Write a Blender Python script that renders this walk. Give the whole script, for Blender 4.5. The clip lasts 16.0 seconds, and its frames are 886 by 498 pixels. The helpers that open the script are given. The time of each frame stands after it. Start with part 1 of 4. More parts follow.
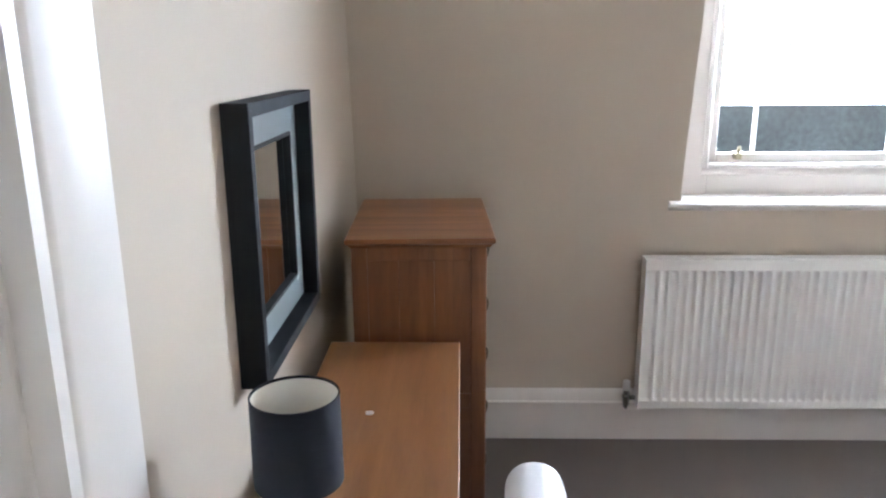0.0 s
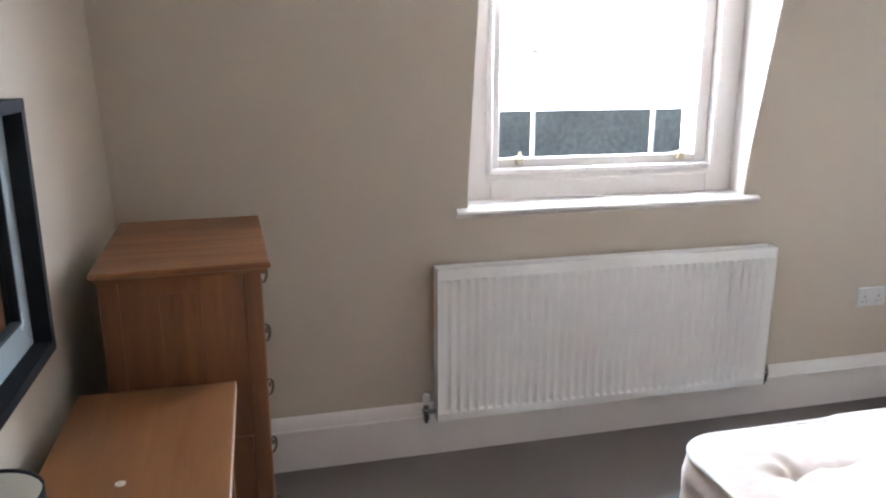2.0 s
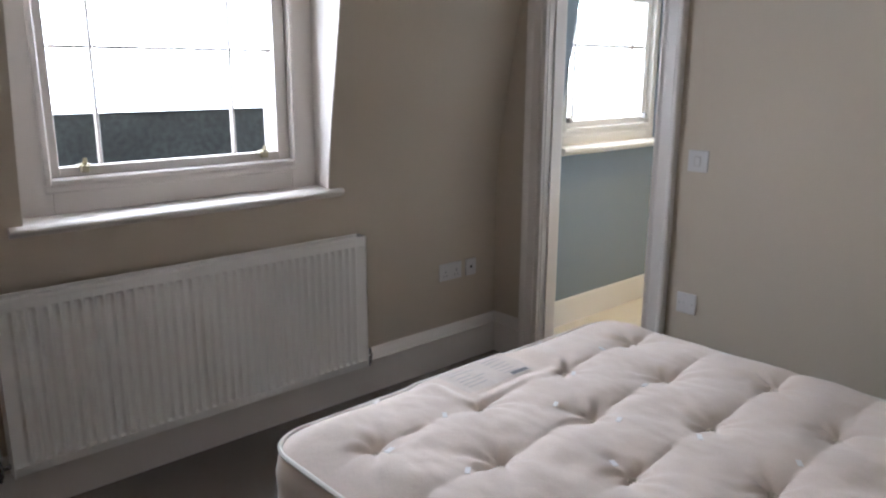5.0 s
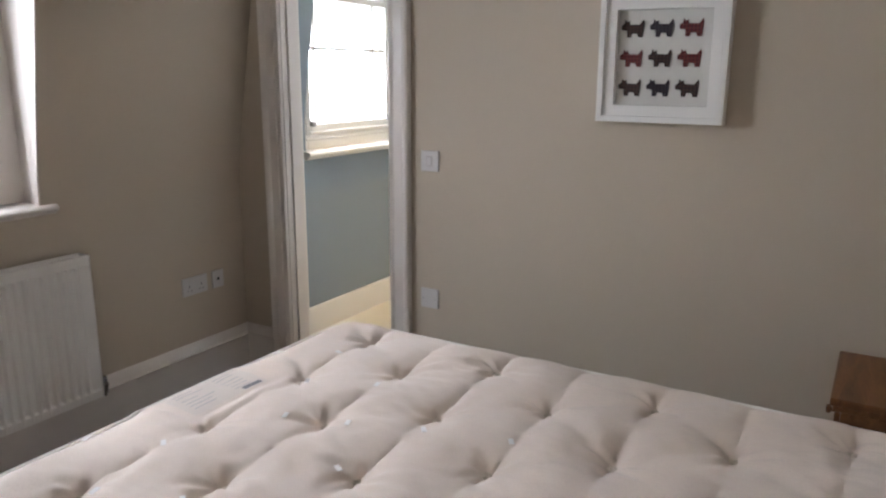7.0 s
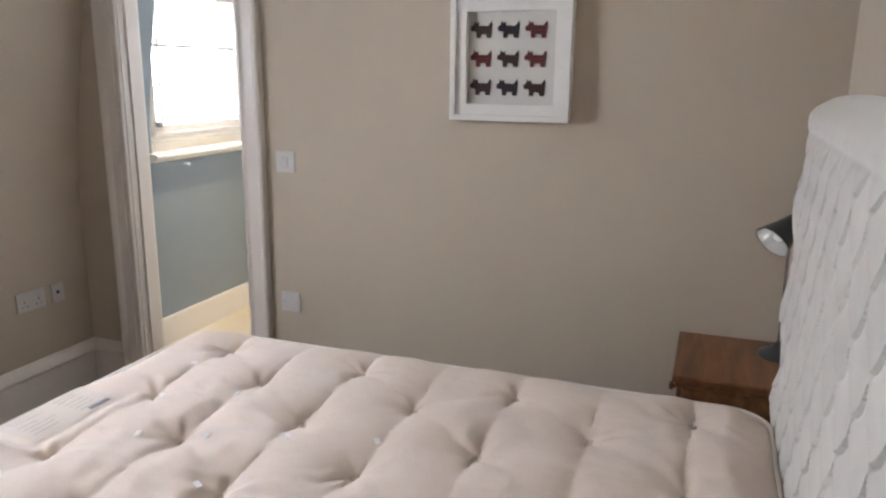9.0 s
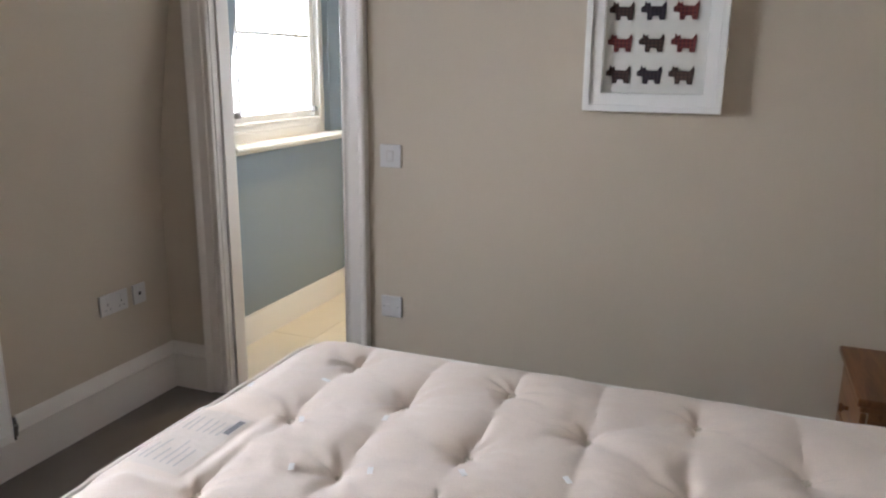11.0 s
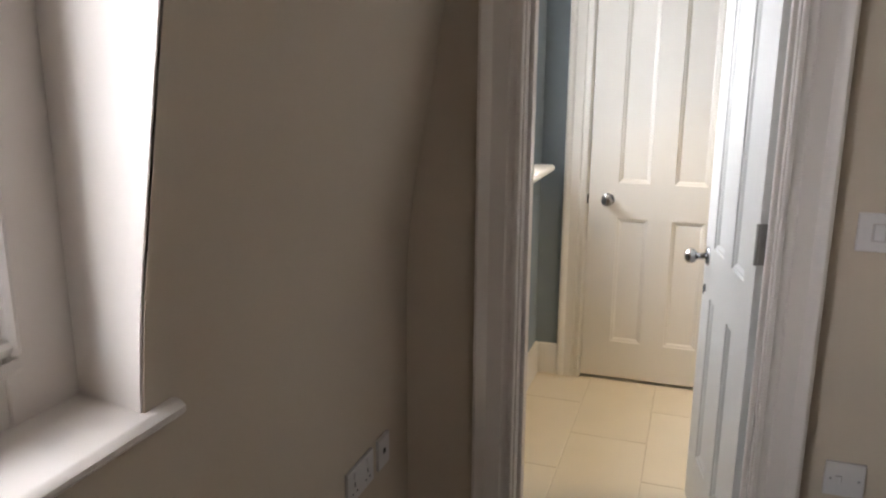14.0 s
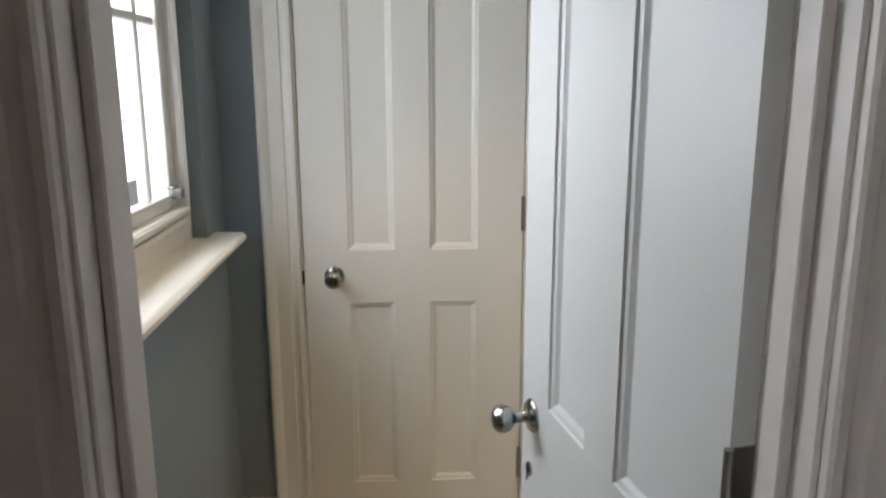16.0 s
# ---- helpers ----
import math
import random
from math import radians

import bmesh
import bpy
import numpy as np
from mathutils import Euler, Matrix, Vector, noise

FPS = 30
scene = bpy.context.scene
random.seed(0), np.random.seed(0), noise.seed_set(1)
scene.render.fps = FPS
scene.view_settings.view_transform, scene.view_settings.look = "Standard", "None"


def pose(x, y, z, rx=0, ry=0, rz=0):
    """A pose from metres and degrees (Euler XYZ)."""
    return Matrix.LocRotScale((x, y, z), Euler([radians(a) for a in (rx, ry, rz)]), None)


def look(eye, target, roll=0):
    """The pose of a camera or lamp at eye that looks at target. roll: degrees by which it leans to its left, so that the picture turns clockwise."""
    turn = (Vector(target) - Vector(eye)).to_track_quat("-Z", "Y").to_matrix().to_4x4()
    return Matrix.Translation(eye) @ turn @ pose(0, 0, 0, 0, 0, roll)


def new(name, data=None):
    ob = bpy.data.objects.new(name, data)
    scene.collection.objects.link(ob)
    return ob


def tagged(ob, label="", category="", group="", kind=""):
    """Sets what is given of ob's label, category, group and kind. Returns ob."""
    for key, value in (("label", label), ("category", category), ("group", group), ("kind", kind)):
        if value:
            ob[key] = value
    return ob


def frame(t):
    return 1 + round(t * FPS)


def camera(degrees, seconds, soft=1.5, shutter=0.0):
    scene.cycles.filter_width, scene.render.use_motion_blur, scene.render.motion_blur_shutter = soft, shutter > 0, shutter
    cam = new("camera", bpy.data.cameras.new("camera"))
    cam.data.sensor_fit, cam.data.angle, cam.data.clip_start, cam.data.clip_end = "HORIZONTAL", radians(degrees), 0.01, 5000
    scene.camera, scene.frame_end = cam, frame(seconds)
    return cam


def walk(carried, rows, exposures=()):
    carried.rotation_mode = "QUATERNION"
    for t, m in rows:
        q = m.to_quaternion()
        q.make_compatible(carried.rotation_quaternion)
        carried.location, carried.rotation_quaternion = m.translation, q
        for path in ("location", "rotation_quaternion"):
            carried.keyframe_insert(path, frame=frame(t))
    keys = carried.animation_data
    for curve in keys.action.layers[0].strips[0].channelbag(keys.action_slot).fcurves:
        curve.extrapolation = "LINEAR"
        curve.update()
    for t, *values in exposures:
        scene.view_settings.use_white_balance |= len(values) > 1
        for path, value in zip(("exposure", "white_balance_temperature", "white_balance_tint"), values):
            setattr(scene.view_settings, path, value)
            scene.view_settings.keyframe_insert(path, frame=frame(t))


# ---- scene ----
cam = camera(61.4, 16.0, 2.2)
PATH = [
    (0, (0.316, 0.232, 1.472), (0.266, 2.168, 0.971), -0.4),
    (0.5, (0.312, 0.326, 1.481), (0.38, 2.261, 0.978), -0.1),
    (1, (0.333, 0.362, 1.479), (0.528, 2.288, 0.977), -0.1),
    (1.5, (0.361, 0.376, 1.468), (0.693, 2.286, 0.978), -0.2),
    (2, (0.39, 0.386, 1.466), (0.859, 2.268, 0.98), -0.0),
    (2.5, (0.41, 0.386, 1.462), (1.025, 2.227, 0.979), -0.0),
    (3, (0.437, 0.386, 1.455), (1.195, 2.174, 0.975), 0.0),
    (3.5, (0.47, 0.387, 1.446), (1.378, 2.105, 0.974), 0.2),
    (4, (0.489, 0.379, 1.442), (1.538, 2.016, 0.974), 0.3),
    (4.5, (0.52, 0.378, 1.438), (1.704, 1.919, 0.969), 0.3),
    (7, (0.674, 0.262, 1.441), (2.35, 1.252, 0.981), 0.3),
    (7.5, (0.688, 0.248, 1.441), (2.427, 1.125, 0.985), 0.3),
    (8, (0.693, 0.228, 1.442), (2.48, 1.003, 0.987), 0.3),
    (10.5, (0.656, 0.504, 1.431), (2.499, 1.127, 0.967), 0.8),
    (11, (0.769, 0.678, 1.418), (2.579, 1.383, 0.939), 0.6),
    (11.5, (0.871, 0.908, 1.395), (2.617, 1.761, 0.92), 0.8),
    (12, (0.983, 1.209, 1.421), (2.686, 2.146, 0.949), 0.9),
    (12.5, (1.107, 1.529, 1.417), (2.804, 2.483, 0.957), 0.8),
    (13, (1.264, 1.829, 1.438), (2.954, 2.794, 0.978), 0.6),
    (13.5, (1.371, 2.095, 1.4), (3.084, 3.019, 0.941), 0.5),
    (14, (1.501, 2.267, 1.415), (3.345, 2.893, 0.959), 0.3),
    (14.5, (1.774, 2.354, 1.415), (3.693, 2.69, 0.964), -0.1),
    (15, (2.068, 2.379, 1.419), (4.009, 2.548, 0.967), -0.2),
    (15.5, (2.432, 2.4, 1.407), (4.383, 2.439, 0.965), -0.1),
    (16, (2.747, 2.428, 1.418), (4.698, 2.323, 0.991), -0.2),
]
walk(cam, [(t, look(eye, target, roll)) for t, eye, target, roll in PATH], [(0, 3.3, 5500, 11), (1, 3.22, 5550, 11), (2.5, 2.97, 5700, 14), (3.5, 2.5, 5850, 15), (4.5, 1.65, 5800, 14), (7, 1.74, 6150, 15), (8, 2.02, 6250, 16), (10.5, 2.08, 6250, 16), (11.5, 1.75, 5850, 12), (12.5, 1.65, 6050, 14), (13.5, 1.42, 6350, 16), (14.5, 1.38, 6650, 17), (15.2, 1.27, 6700, 17), (16, 0.55, 6300, 13)])

# ---- world, sun, lights ----
world = bpy.data.worlds.new("sky")
scene.world = world
world.use_nodes = True
wn = world.node_tree.nodes
sky = wn.new("ShaderNodeTexSky")
sky.sky_type = "NISHITA"
sky.sun_disc = False
sky.sun_elevation = radians(42)
sky.sun_rotation = radians(180)
sky.dust_density = 3.0
wn["Background"].inputs["Strength"].default_value = 0.15
world.node_tree.links.new(sky.outputs[0], wn["Background"].inputs[0])

sun = new("sun", bpy.data.lights.new("sun", "SUN"))
sun.data.energy = 0.6
sun.data.angle = radians(12)
sun.data.color = (1.0, 0.96, 0.9)
sun.matrix_world = look((0, -20, 20), (0, 0, 0))


def daylight(name, x, y, z, w, h, energy, spread=180):
    """Sky light in a window's opening."""
    lamp = new(name, bpy.data.lights.new(name, "AREA"))
    lamp.data.shape, lamp.data.size, lamp.data.size_y = "RECTANGLE", w, h
    lamp.data.energy, lamp.data.color = energy, (0.88, 0.94, 1.0)
    lamp.data.spread = radians(spread)
    lamp.matrix_world = look((x, y, z), (x, 0, z))
    return lamp


daylight("window_daylight", 1.73, 3.36, 1.68, 1.0, 0.82, 8.0, 175)
daylight("bathroom_daylight", 4.23, 3.2, 1.68, 0.85, 0.82, 6.2)

# ---- materials ----


def mat(name, color, rough=0.6, metal=0.0, var=0.06, scale=8.0, grain=0.0, grain_scale=400.0, bump=0.0, bump_scale=60.0, coat=0.0, sheen=0.0, spec=0.5):
    m = bpy.data.materials.new(name)
    m.use_nodes = True
    n, l = m.node_tree.nodes, m.node_tree.links
    b = n["Principled BSDF"]
    b.inputs["Roughness"].default_value = rough
    b.inputs["Metallic"].default_value = metal
    b.inputs["Coat Weight"].default_value = coat
    b.inputs["Sheen Weight"].default_value = sheen
    b.inputs["Specular IOR Level"].default_value = spec
    tc = n.new("ShaderNodeTexCoord")
    n1 = n.new("ShaderNodeTexNoise")
    n1.inputs["Scale"].default_value = scale
    n1.inputs["Detail"].default_value = 4
    l.new(tc.outputs["Object"], n1.inputs["Vector"])
    mix = n.new("ShaderNodeMixRGB")
    mix.inputs[1].default_value = (*[c * (1 - var) for c in color], 1)
    mix.inputs[2].default_value = (*[min(1, c * (1 + var)) for c in color], 1)
    l.new(n1.outputs["Fac"], mix.inputs[0])
    last = mix.outputs[0]
    if grain:
        n2 = n.new("ShaderNodeTexNoise")
        n2.inputs["Scale"].default_value = grain_scale
        n2.inputs["Detail"].default_value = 2
        l.new(tc.outputs["Object"], n2.inputs["Vector"])
        ramp = n.new("ShaderNodeMapRange")
        ramp.inputs["From Min"].default_value, ramp.inputs["From Max"].default_value = 0.3, 0.7
        ramp.inputs["To Min"].default_value, ramp.inputs["To Max"].default_value = 1 - grain, 1 + grain
        l.new(n2.outputs["Fac"], ramp.inputs["Value"])
        mul = n.new("ShaderNodeMixRGB")
        mul.blend_type = "MULTIPLY"
        mul.inputs[0].default_value = 1
        l.new(last, mul.inputs[1])
        l.new(ramp.outputs[0], mul.inputs[2])
        last = mul.outputs[0]
    l.new(last, b.inputs["Base Color"])
    rr = n.new("ShaderNodeMapRange")
    rr.inputs["To Min"].default_value, rr.inputs["To Max"].default_value = max(0, rough - 0.06), min(1, rough + 0.06)
    l.new(n1.outputs["Fac"], rr.inputs["Value"])
    l.new(rr.outputs[0], b.inputs["Roughness"])
    if bump:
        n3 = n.new("ShaderNodeTexNoise")
        n3.inputs["Scale"].default_value = bump_scale
        n3.inputs["Detail"].default_value = 3
        l.new(tc.outputs["Object"], n3.inputs["Vector"])
        bp = n.new("ShaderNodeBump")
        bp.inputs["Strength"].default_value = bump
        bp.inputs["Distance"].default_value = 0.004
        l.new(n3.outputs["Fac"], bp.inputs["Height"])
        l.new(bp.outputs[0], b.inputs["Normal"])
    return m


def wood(name, dark, light, stretch=(14.0, 1.0, 14.0), scale=3.0, rough=0.45, stave=0.0, knots=False, axis=0):
    """Long-grained timber: stretched noise, finer streaks, and broad staves where the board is glued up."""
    m = bpy.data.materials.new(name)
    m.use_nodes = True
    n, l = m.node_tree.nodes, m.node_tree.links
    b = n["Principled BSDF"]
    tc = n.new("ShaderNodeTexCoord")
    mp = n.new("ShaderNodeMapping")
    mp.inputs["Scale"].default_value = stretch
    l.new(tc.outputs["Object"], mp.inputs["Vector"])
    n1 = n.new("ShaderNodeTexNoise")
    n1.inputs["Scale"].default_value = scale
    n1.inputs["Detail"].default_value = 6
    n1.inputs["Distortion"].default_value = 0.6
    l.new(mp.outputs[0], n1.inputs["Vector"])
    n2 = n.new("ShaderNodeTexNoise")
    n2.inputs["Scale"].default_value = scale * 9
    n2.inputs["Detail"].default_value = 3
    l.new(mp.outputs[0], n2.inputs["Vector"])
    add = n.new("ShaderNodeMath")
    add.operation = "MULTIPLY_ADD"
    add.inputs[1].default_value = 0.3
    l.new(n2.outputs["Fac"], add.inputs[0])
    l.new(n1.outputs["Fac"], add.inputs[2])
    val = add.outputs[0]
    if stave:
        sep = n.new("ShaderNodeSeparateXYZ")
        l.new(tc.outputs["Object"], sep.inputs[0])
        div = n.new("ShaderNodeMath")
        div.operation = "DIVIDE"
        div.inputs[1].default_value = stave
        l.new(sep.outputs[axis], div.inputs[0])
        fl = n.new("ShaderNodeMath")
        fl.operation = "FLOOR"
        l.new(div.outputs[0], fl.inputs[0])
        wn1 = n.new("ShaderNodeTexWhiteNoise")
        wn1.noise_dimensions = "1D"
        l.new(fl.outputs[0], wn1.inputs["W"])
        ad2 = n.new("ShaderNodeMath")
        ad2.operation = "MULTIPLY_ADD"
        ad2.inputs[1].default_value = 0.32
        l.new(wn1.outputs["Value"], ad2.inputs[0])
        l.new(val, ad2.inputs[2])
        val = ad2.outputs[0]
    ramp = n.new("ShaderNodeValToRGB")
    lo, hi = (0.45, 1.05) if stave else (0.4, 0.9)
    ramp.color_ramp.elements[0].position, ramp.color_ramp.elements[1].position = lo, min(1, hi)
    ramp.color_ramp.elements[0].color, ramp.color_ramp.elements[1].color = (*dark, 1), (*light, 1)
    l.new(val, ramp.inputs[0])
    last = ramp.outputs[0]
    if knots:
        vo = n.new("ShaderNodeTexVoronoi")
        vo.inputs["Scale"].default_value = 5.5
        l.new(tc.outputs["Object"], vo.inputs["Vector"])
        kr = n.new("ShaderNodeMapRange")
        kr.inputs["From Min"].default_value, kr.inputs["From Max"].default_value = 0.06, 0.16
        l.new(vo.outputs["Distance"], kr.inputs["Value"])
        mx = n.new("ShaderNodeMixRGB")
        mx.inputs[1].default_value = (dark[0] * 0.4, dark[1] * 0.4, dark[2] * 0.4, 1)
        l.new(kr.outputs[0], mx.inputs[0])
        l.new(last, mx.inputs[2])
        last = mx.outputs[0]
    l.new(last, b.inputs["Base Color"])
    b.inputs["Roughness"].default_value = rough
    bp = n.new("ShaderNodeBump")
    bp.inputs["Strength"].default_value = 0.12
    bp.inputs["Distance"].default_value = 0.002
    l.new(n2.outputs["Fac"], bp.inputs["Height"])
    l.new(bp.outputs[0], b.inputs["Normal"])
    return m


def glass_mat(name):
    m = bpy.data.materials.new(name)
    m.use_nodes = True
    b = m.node_tree.nodes["Principled BSDF"]
    b.inputs["Transmission Weight"].default_value = 1.0
    b.inputs["Roughness"].default_value = 0.0
    b.inputs["IOR"].default_value = 1.03
    b.inputs["Base Color"].default_value = (0.97, 0.99, 0.98, 1)
    return m


M_WALL = mat("beige_wall_paint", (0.53, 0.452, 0.36), 0.75, var=0.02, scale=2.5, grain=0.012, bump=0.08, bump_scale=180, spec=0.3)
M_BLUE = mat("blue_grey_wall_paint", (0.27, 0.317, 0.347), 0.7, var=0.02, scale=2.5, bump=0.08, bump_scale=180, spec=0.3)
M_CEIL = mat("white_ceiling_paint", (0.76, 0.73, 0.675), 0.8, var=0.015, scale=2)
M_TRIM = mat("white_satin_woodwork", (0.71, 0.655, 0.605), 0.38, var=0.015, scale=5, bump=0.02, bump_scale=60)
M_CREAM = mat("cream_satin_woodwork", (0.80, 0.77, 0.71), 0.38, var=0.015, scale=5, bump=0.02, bump_scale=90)
M_DOOR = mat("white_door_paint", (0.70, 0.70, 0.68), 0.4, var=0.02, scale=4, bump=0.05, bump_scale=90)
M_CARPET = mat("brown_grey_carpet", (0.135, 0.107, 0.088), 0.95, var=0.1, scale=5, grain=0.28, grain_scale=330, bump=0.7, bump_scale=420, sheen=0.25)
M_TILE = mat("cream_floor_tile", (0.74, 0.68, 0.56), 0.42, var=0.05, scale=6, bump=0.03, bump_scale=40)
M_GROUT = mat("tile_grout", (0.68, 0.62, 0.51), 0.85, var=0.06, scale=30)
M_RAD = mat("radiator_enamel", (0.82, 0.79, 0.75), 0.35, var=0.015, scale=6)
M_CHEST = wood("oak_chest_wood", (0.125, 0.043, 0.014), (0.26, 0.102, 0.034), stretch=(1.0, 1.0, 0.1), scale=16, stave=0.09, axis=0)
M_CHEST_TOP = wood("oak_top_wood", (0.14, 0.052, 0.019), (0.31, 0.132, 0.05), stretch=(1.2, 12.0, 12.0), scale=2.5, stave=0.1, axis=1, rough=0.36)
M_DESK = wood("oak_desk_wood", (0.175, 0.070, 0.023), (0.255, 0.108, 0.037), stretch=(14.0, 1.3, 14.0), scale=1.6, rough=0.38)
M_PINE = wood("dark_pine_wood", (0.10, 0.038, 0.014), (0.26, 0.115, 0.042), stretch=(1.3, 11.0, 11.0), scale=2.4, knots=True, rough=0.4)
M_BLACK = mat("black_stained_frame", (0.010, 0.011, 0.014), 0.6, var=0.2, scale=20, spec=0.2)
M_NAVY = mat("navy_lampshade_fabric", (0.010, 0.012, 0.021), 0.9, var=0.15, scale=60, grain=0.25, grain_scale=700, bump=0.25, bump_scale=700)
M_LINING = mat("white_shade_lining", (0.72, 0.70, 0.63), 0.7, var=0.03)
M_MAT = mat("cream_mattress_damask", (0.73, 0.61, 0.525), 0.8, var=0.035, scale=22, grain=0.05, grain_scale=420, bump=0.22, bump_scale=70, sheen=0.3)
M_PIPE = mat("white_piping", (0.82, 0.78, 0.72), 0.7, var=0.03)
M_FELT = mat("cream_felt_tuft", (0.66, 0.57, 0.48), 0.9, var=0.1, scale=90)
M_TAB = mat("white_woven_tab", (0.86, 0.83, 0.81), 0.7, var=0.02)
M_LABEL = mat("cream_label_cloth", (0.69, 0.605, 0.54), 0.75, var=0.03, scale=30, bump=0.1, bump_scale=300)
M_INK = mat("grey_print", (0.22, 0.21, 0.22), 0.8, var=0.05)
M_FADED = mat("faded_print", (0.50, 0.46, 0.44), 0.8, var=0.05)
M_GREY = mat("dark_grey_bed_fabric", (0.09, 0.095, 0.105), 0.9, var=0.12, scale=40, grain=0.2, grain_scale=600, bump=0.3, bump_scale=500)
M_SATIN = mat("silver_grey_satin", (0.63, 0.60, 0.56), 0.42, var=0.04, scale=9, bump=0.08, bump_scale=50, sheen=0.4)
M_CHAIR = mat("white_leather", (0.68, 0.67, 0.68), 0.45, var=0.03, scale=12, bump=0.12, bump_scale=220)
M_CHROME = mat("satin_chrome", (0.40, 0.40, 0.41), 0.17, metal=1.0, var=0.03)
M_STEEL = mat("brushed_steel", (0.36, 0.35, 0.34), 0.38, metal=1.0, var=0.06, scale=30)
M_BRONZE = mat("dark_bronze", (0.14, 0.115, 0.09), 0.4, metal=1.0, var=0.1, scale=60)
M_BRASS = mat("aged_brass", (0.52, 0.47, 0.33), 0.35, metal=1.0, var=0.08, scale=40)
M_PLASTIC = mat("white_plastic", (0.60, 0.575, 0.565), 0.35, var=0.01)
M_DARK = mat("dark_slot", (0.02, 0.02, 0.02), 0.6, var=0.05)
M_LAMPMETAL = mat("grey_enamel", (0.04, 0.045, 0.05), 0.35, var=0.06, scale=20)
M_SILVER = mat("shade_inside_silver", (0.8, 0.8, 0.78), 0.25, metal=0.7, var=0.03)
M_BULB = mat("frosted_bulb", (0.85, 0.85, 0.83), 0.3, var=0.01)
M_CARD = mat("off_white_card", (0.66, 0.64, 0.60), 0.85, var=0.03, scale=40)
M_MOUNT = mat("pale_grey_border", (0.32, 0.355, 0.36), 0.25, var=0.03)
M_WHITE = mat("white_frame_paint", (0.82, 0.80, 0.77), 0.4, var=0.015)
M_SLATE = mat("dark_weathered_wall", (0.034, 0.040, 0.039), 0.85, var=0.6, scale=5, grain=0.3, grain_scale=30, bump=0.4, bump_scale=25)
M_RENDERW = mat("weathered_coping_stone", (0.22, 0.22, 0.21), 0.85, var=0.3, scale=7, grain=0.15, grain_scale=60)
M_LEAD = mat("grey_lead_sheet", (0.12, 0.13, 0.145), 0.5, var=0.2, scale=9, bump=0.15, bump_scale=20)
M_GROUND = mat("asphalt_ground", (0.06, 0.06, 0.06), 0.9, var=0.2, scale=0.5)
M_GLASS = glass_mat("window_glass")
M_MIRROR = bpy.data.materials.new("mirror_silver")
M_MIRROR.use_nodes = True
M_MIRROR.node_tree.nodes["Principled BSDF"].inputs["Metallic"].default_value = 1.0
M_MIRROR.node_tree.nodes["Principled BSDF"].inputs["Roughness"].default_value = 0.02
M_MIRROR.node_tree.nodes["Principled BSDF"].inputs["Base Color"].default_value = (0.86, 0.88, 0.88, 1)


def glow(name, color, strength):
    m = bpy.data.materials.new(name)
    m.use_nodes = True
    b = m.node_tree.nodes["Principled BSDF"]
    b.inputs["Emission Color"].default_value = (*color, 1)
    b.inputs["Emission Strength"].default_value = strength
    return m


# ---- mesh helpers ----
ORIGIN = {}


def thing(name, at, label="", category="", group="", kind=""):
    ob = new(name)
    ob.location = at
    ob.empty_display_size = 0.1
    ORIGIN[ob] = Vector(at)
    return tagged(ob, label, category, group, kind)


def finish(bm, smooth=False, angle=35):
    bmesh.ops.recalc_face_normals(bm, faces=bm.faces)
    if smooth:
        for f in bm.faces:
            f.smooth = True
        for e in bm.edges:
            if len(e.link_faces) == 2 and e.calc_face_angle(0) > radians(angle):
                e.smooth = False


def part(name, bm, material, parent=None, label="", smooth=False, kind=""):
    """Links a bmesh, drawn in world metres, as one mesh under a thing or a part."""
    finish(bm, smooth)
    at = ORIGIN[parent] if parent else Vector((0, 0, 0))
    bm.transform(Matrix.Translation(-at))
    me = bpy.data.meshes.new(name)
    bm.to_mesh(me)
    bm.free()
    me.materials.append(material)
    ob = new(name, me)
    if parent:
        ob.parent = parent
    ORIGIN[ob] = at
    return tagged(ob, label, kind=kind)


def box(bm, x0, x1, y0, y1, z0, z1, bevel=0.0, seg=2):
    r = bmesh.ops.create_cube(bm, size=1)
    vs = r["verts"]
    bmesh.ops.scale(bm, vec=(x1 - x0, y1 - y0, z1 - z0), verts=vs)
    bmesh.ops.translate(bm, vec=((x0 + x1) / 2, (y0 + y1) / 2, (z0 + z1) / 2), verts=vs)
    if bevel:
        es = list({e for v in vs for e in v.link_edges})
        bmesh.ops.bevel(bm, geom=es, offset=bevel, segments=seg, affect="EDGES", profile=0.5)
    return bm


def nbox(x0, x1, y0, y1, z0, z1, bevel=0.0, seg=2):
    return box(bmesh.new(), x0, x1, y0, y1, z0, z1, bevel, seg)


def sweep(bm, profile, a, b, out, up):
    """A straight moulding: the closed profile (u along up, v along out) run from a to b."""
    out, up = Vector(out), Vector(up)
    ra = [bm.verts.new(Vector(a) + up * u + out * v) for u, v in profile]
    rb = [bm.verts.new(Vector(b) + up * u + out * v) for u, v in profile]
    k = len(profile)
    for i in range(k):
        bm.faces.new((ra[i], ra[(i + 1) % k], rb[(i + 1) % k], rb[i]))
    bm.faces.new(ra)
    bm.faces.new(rb[::-1])
    return bm


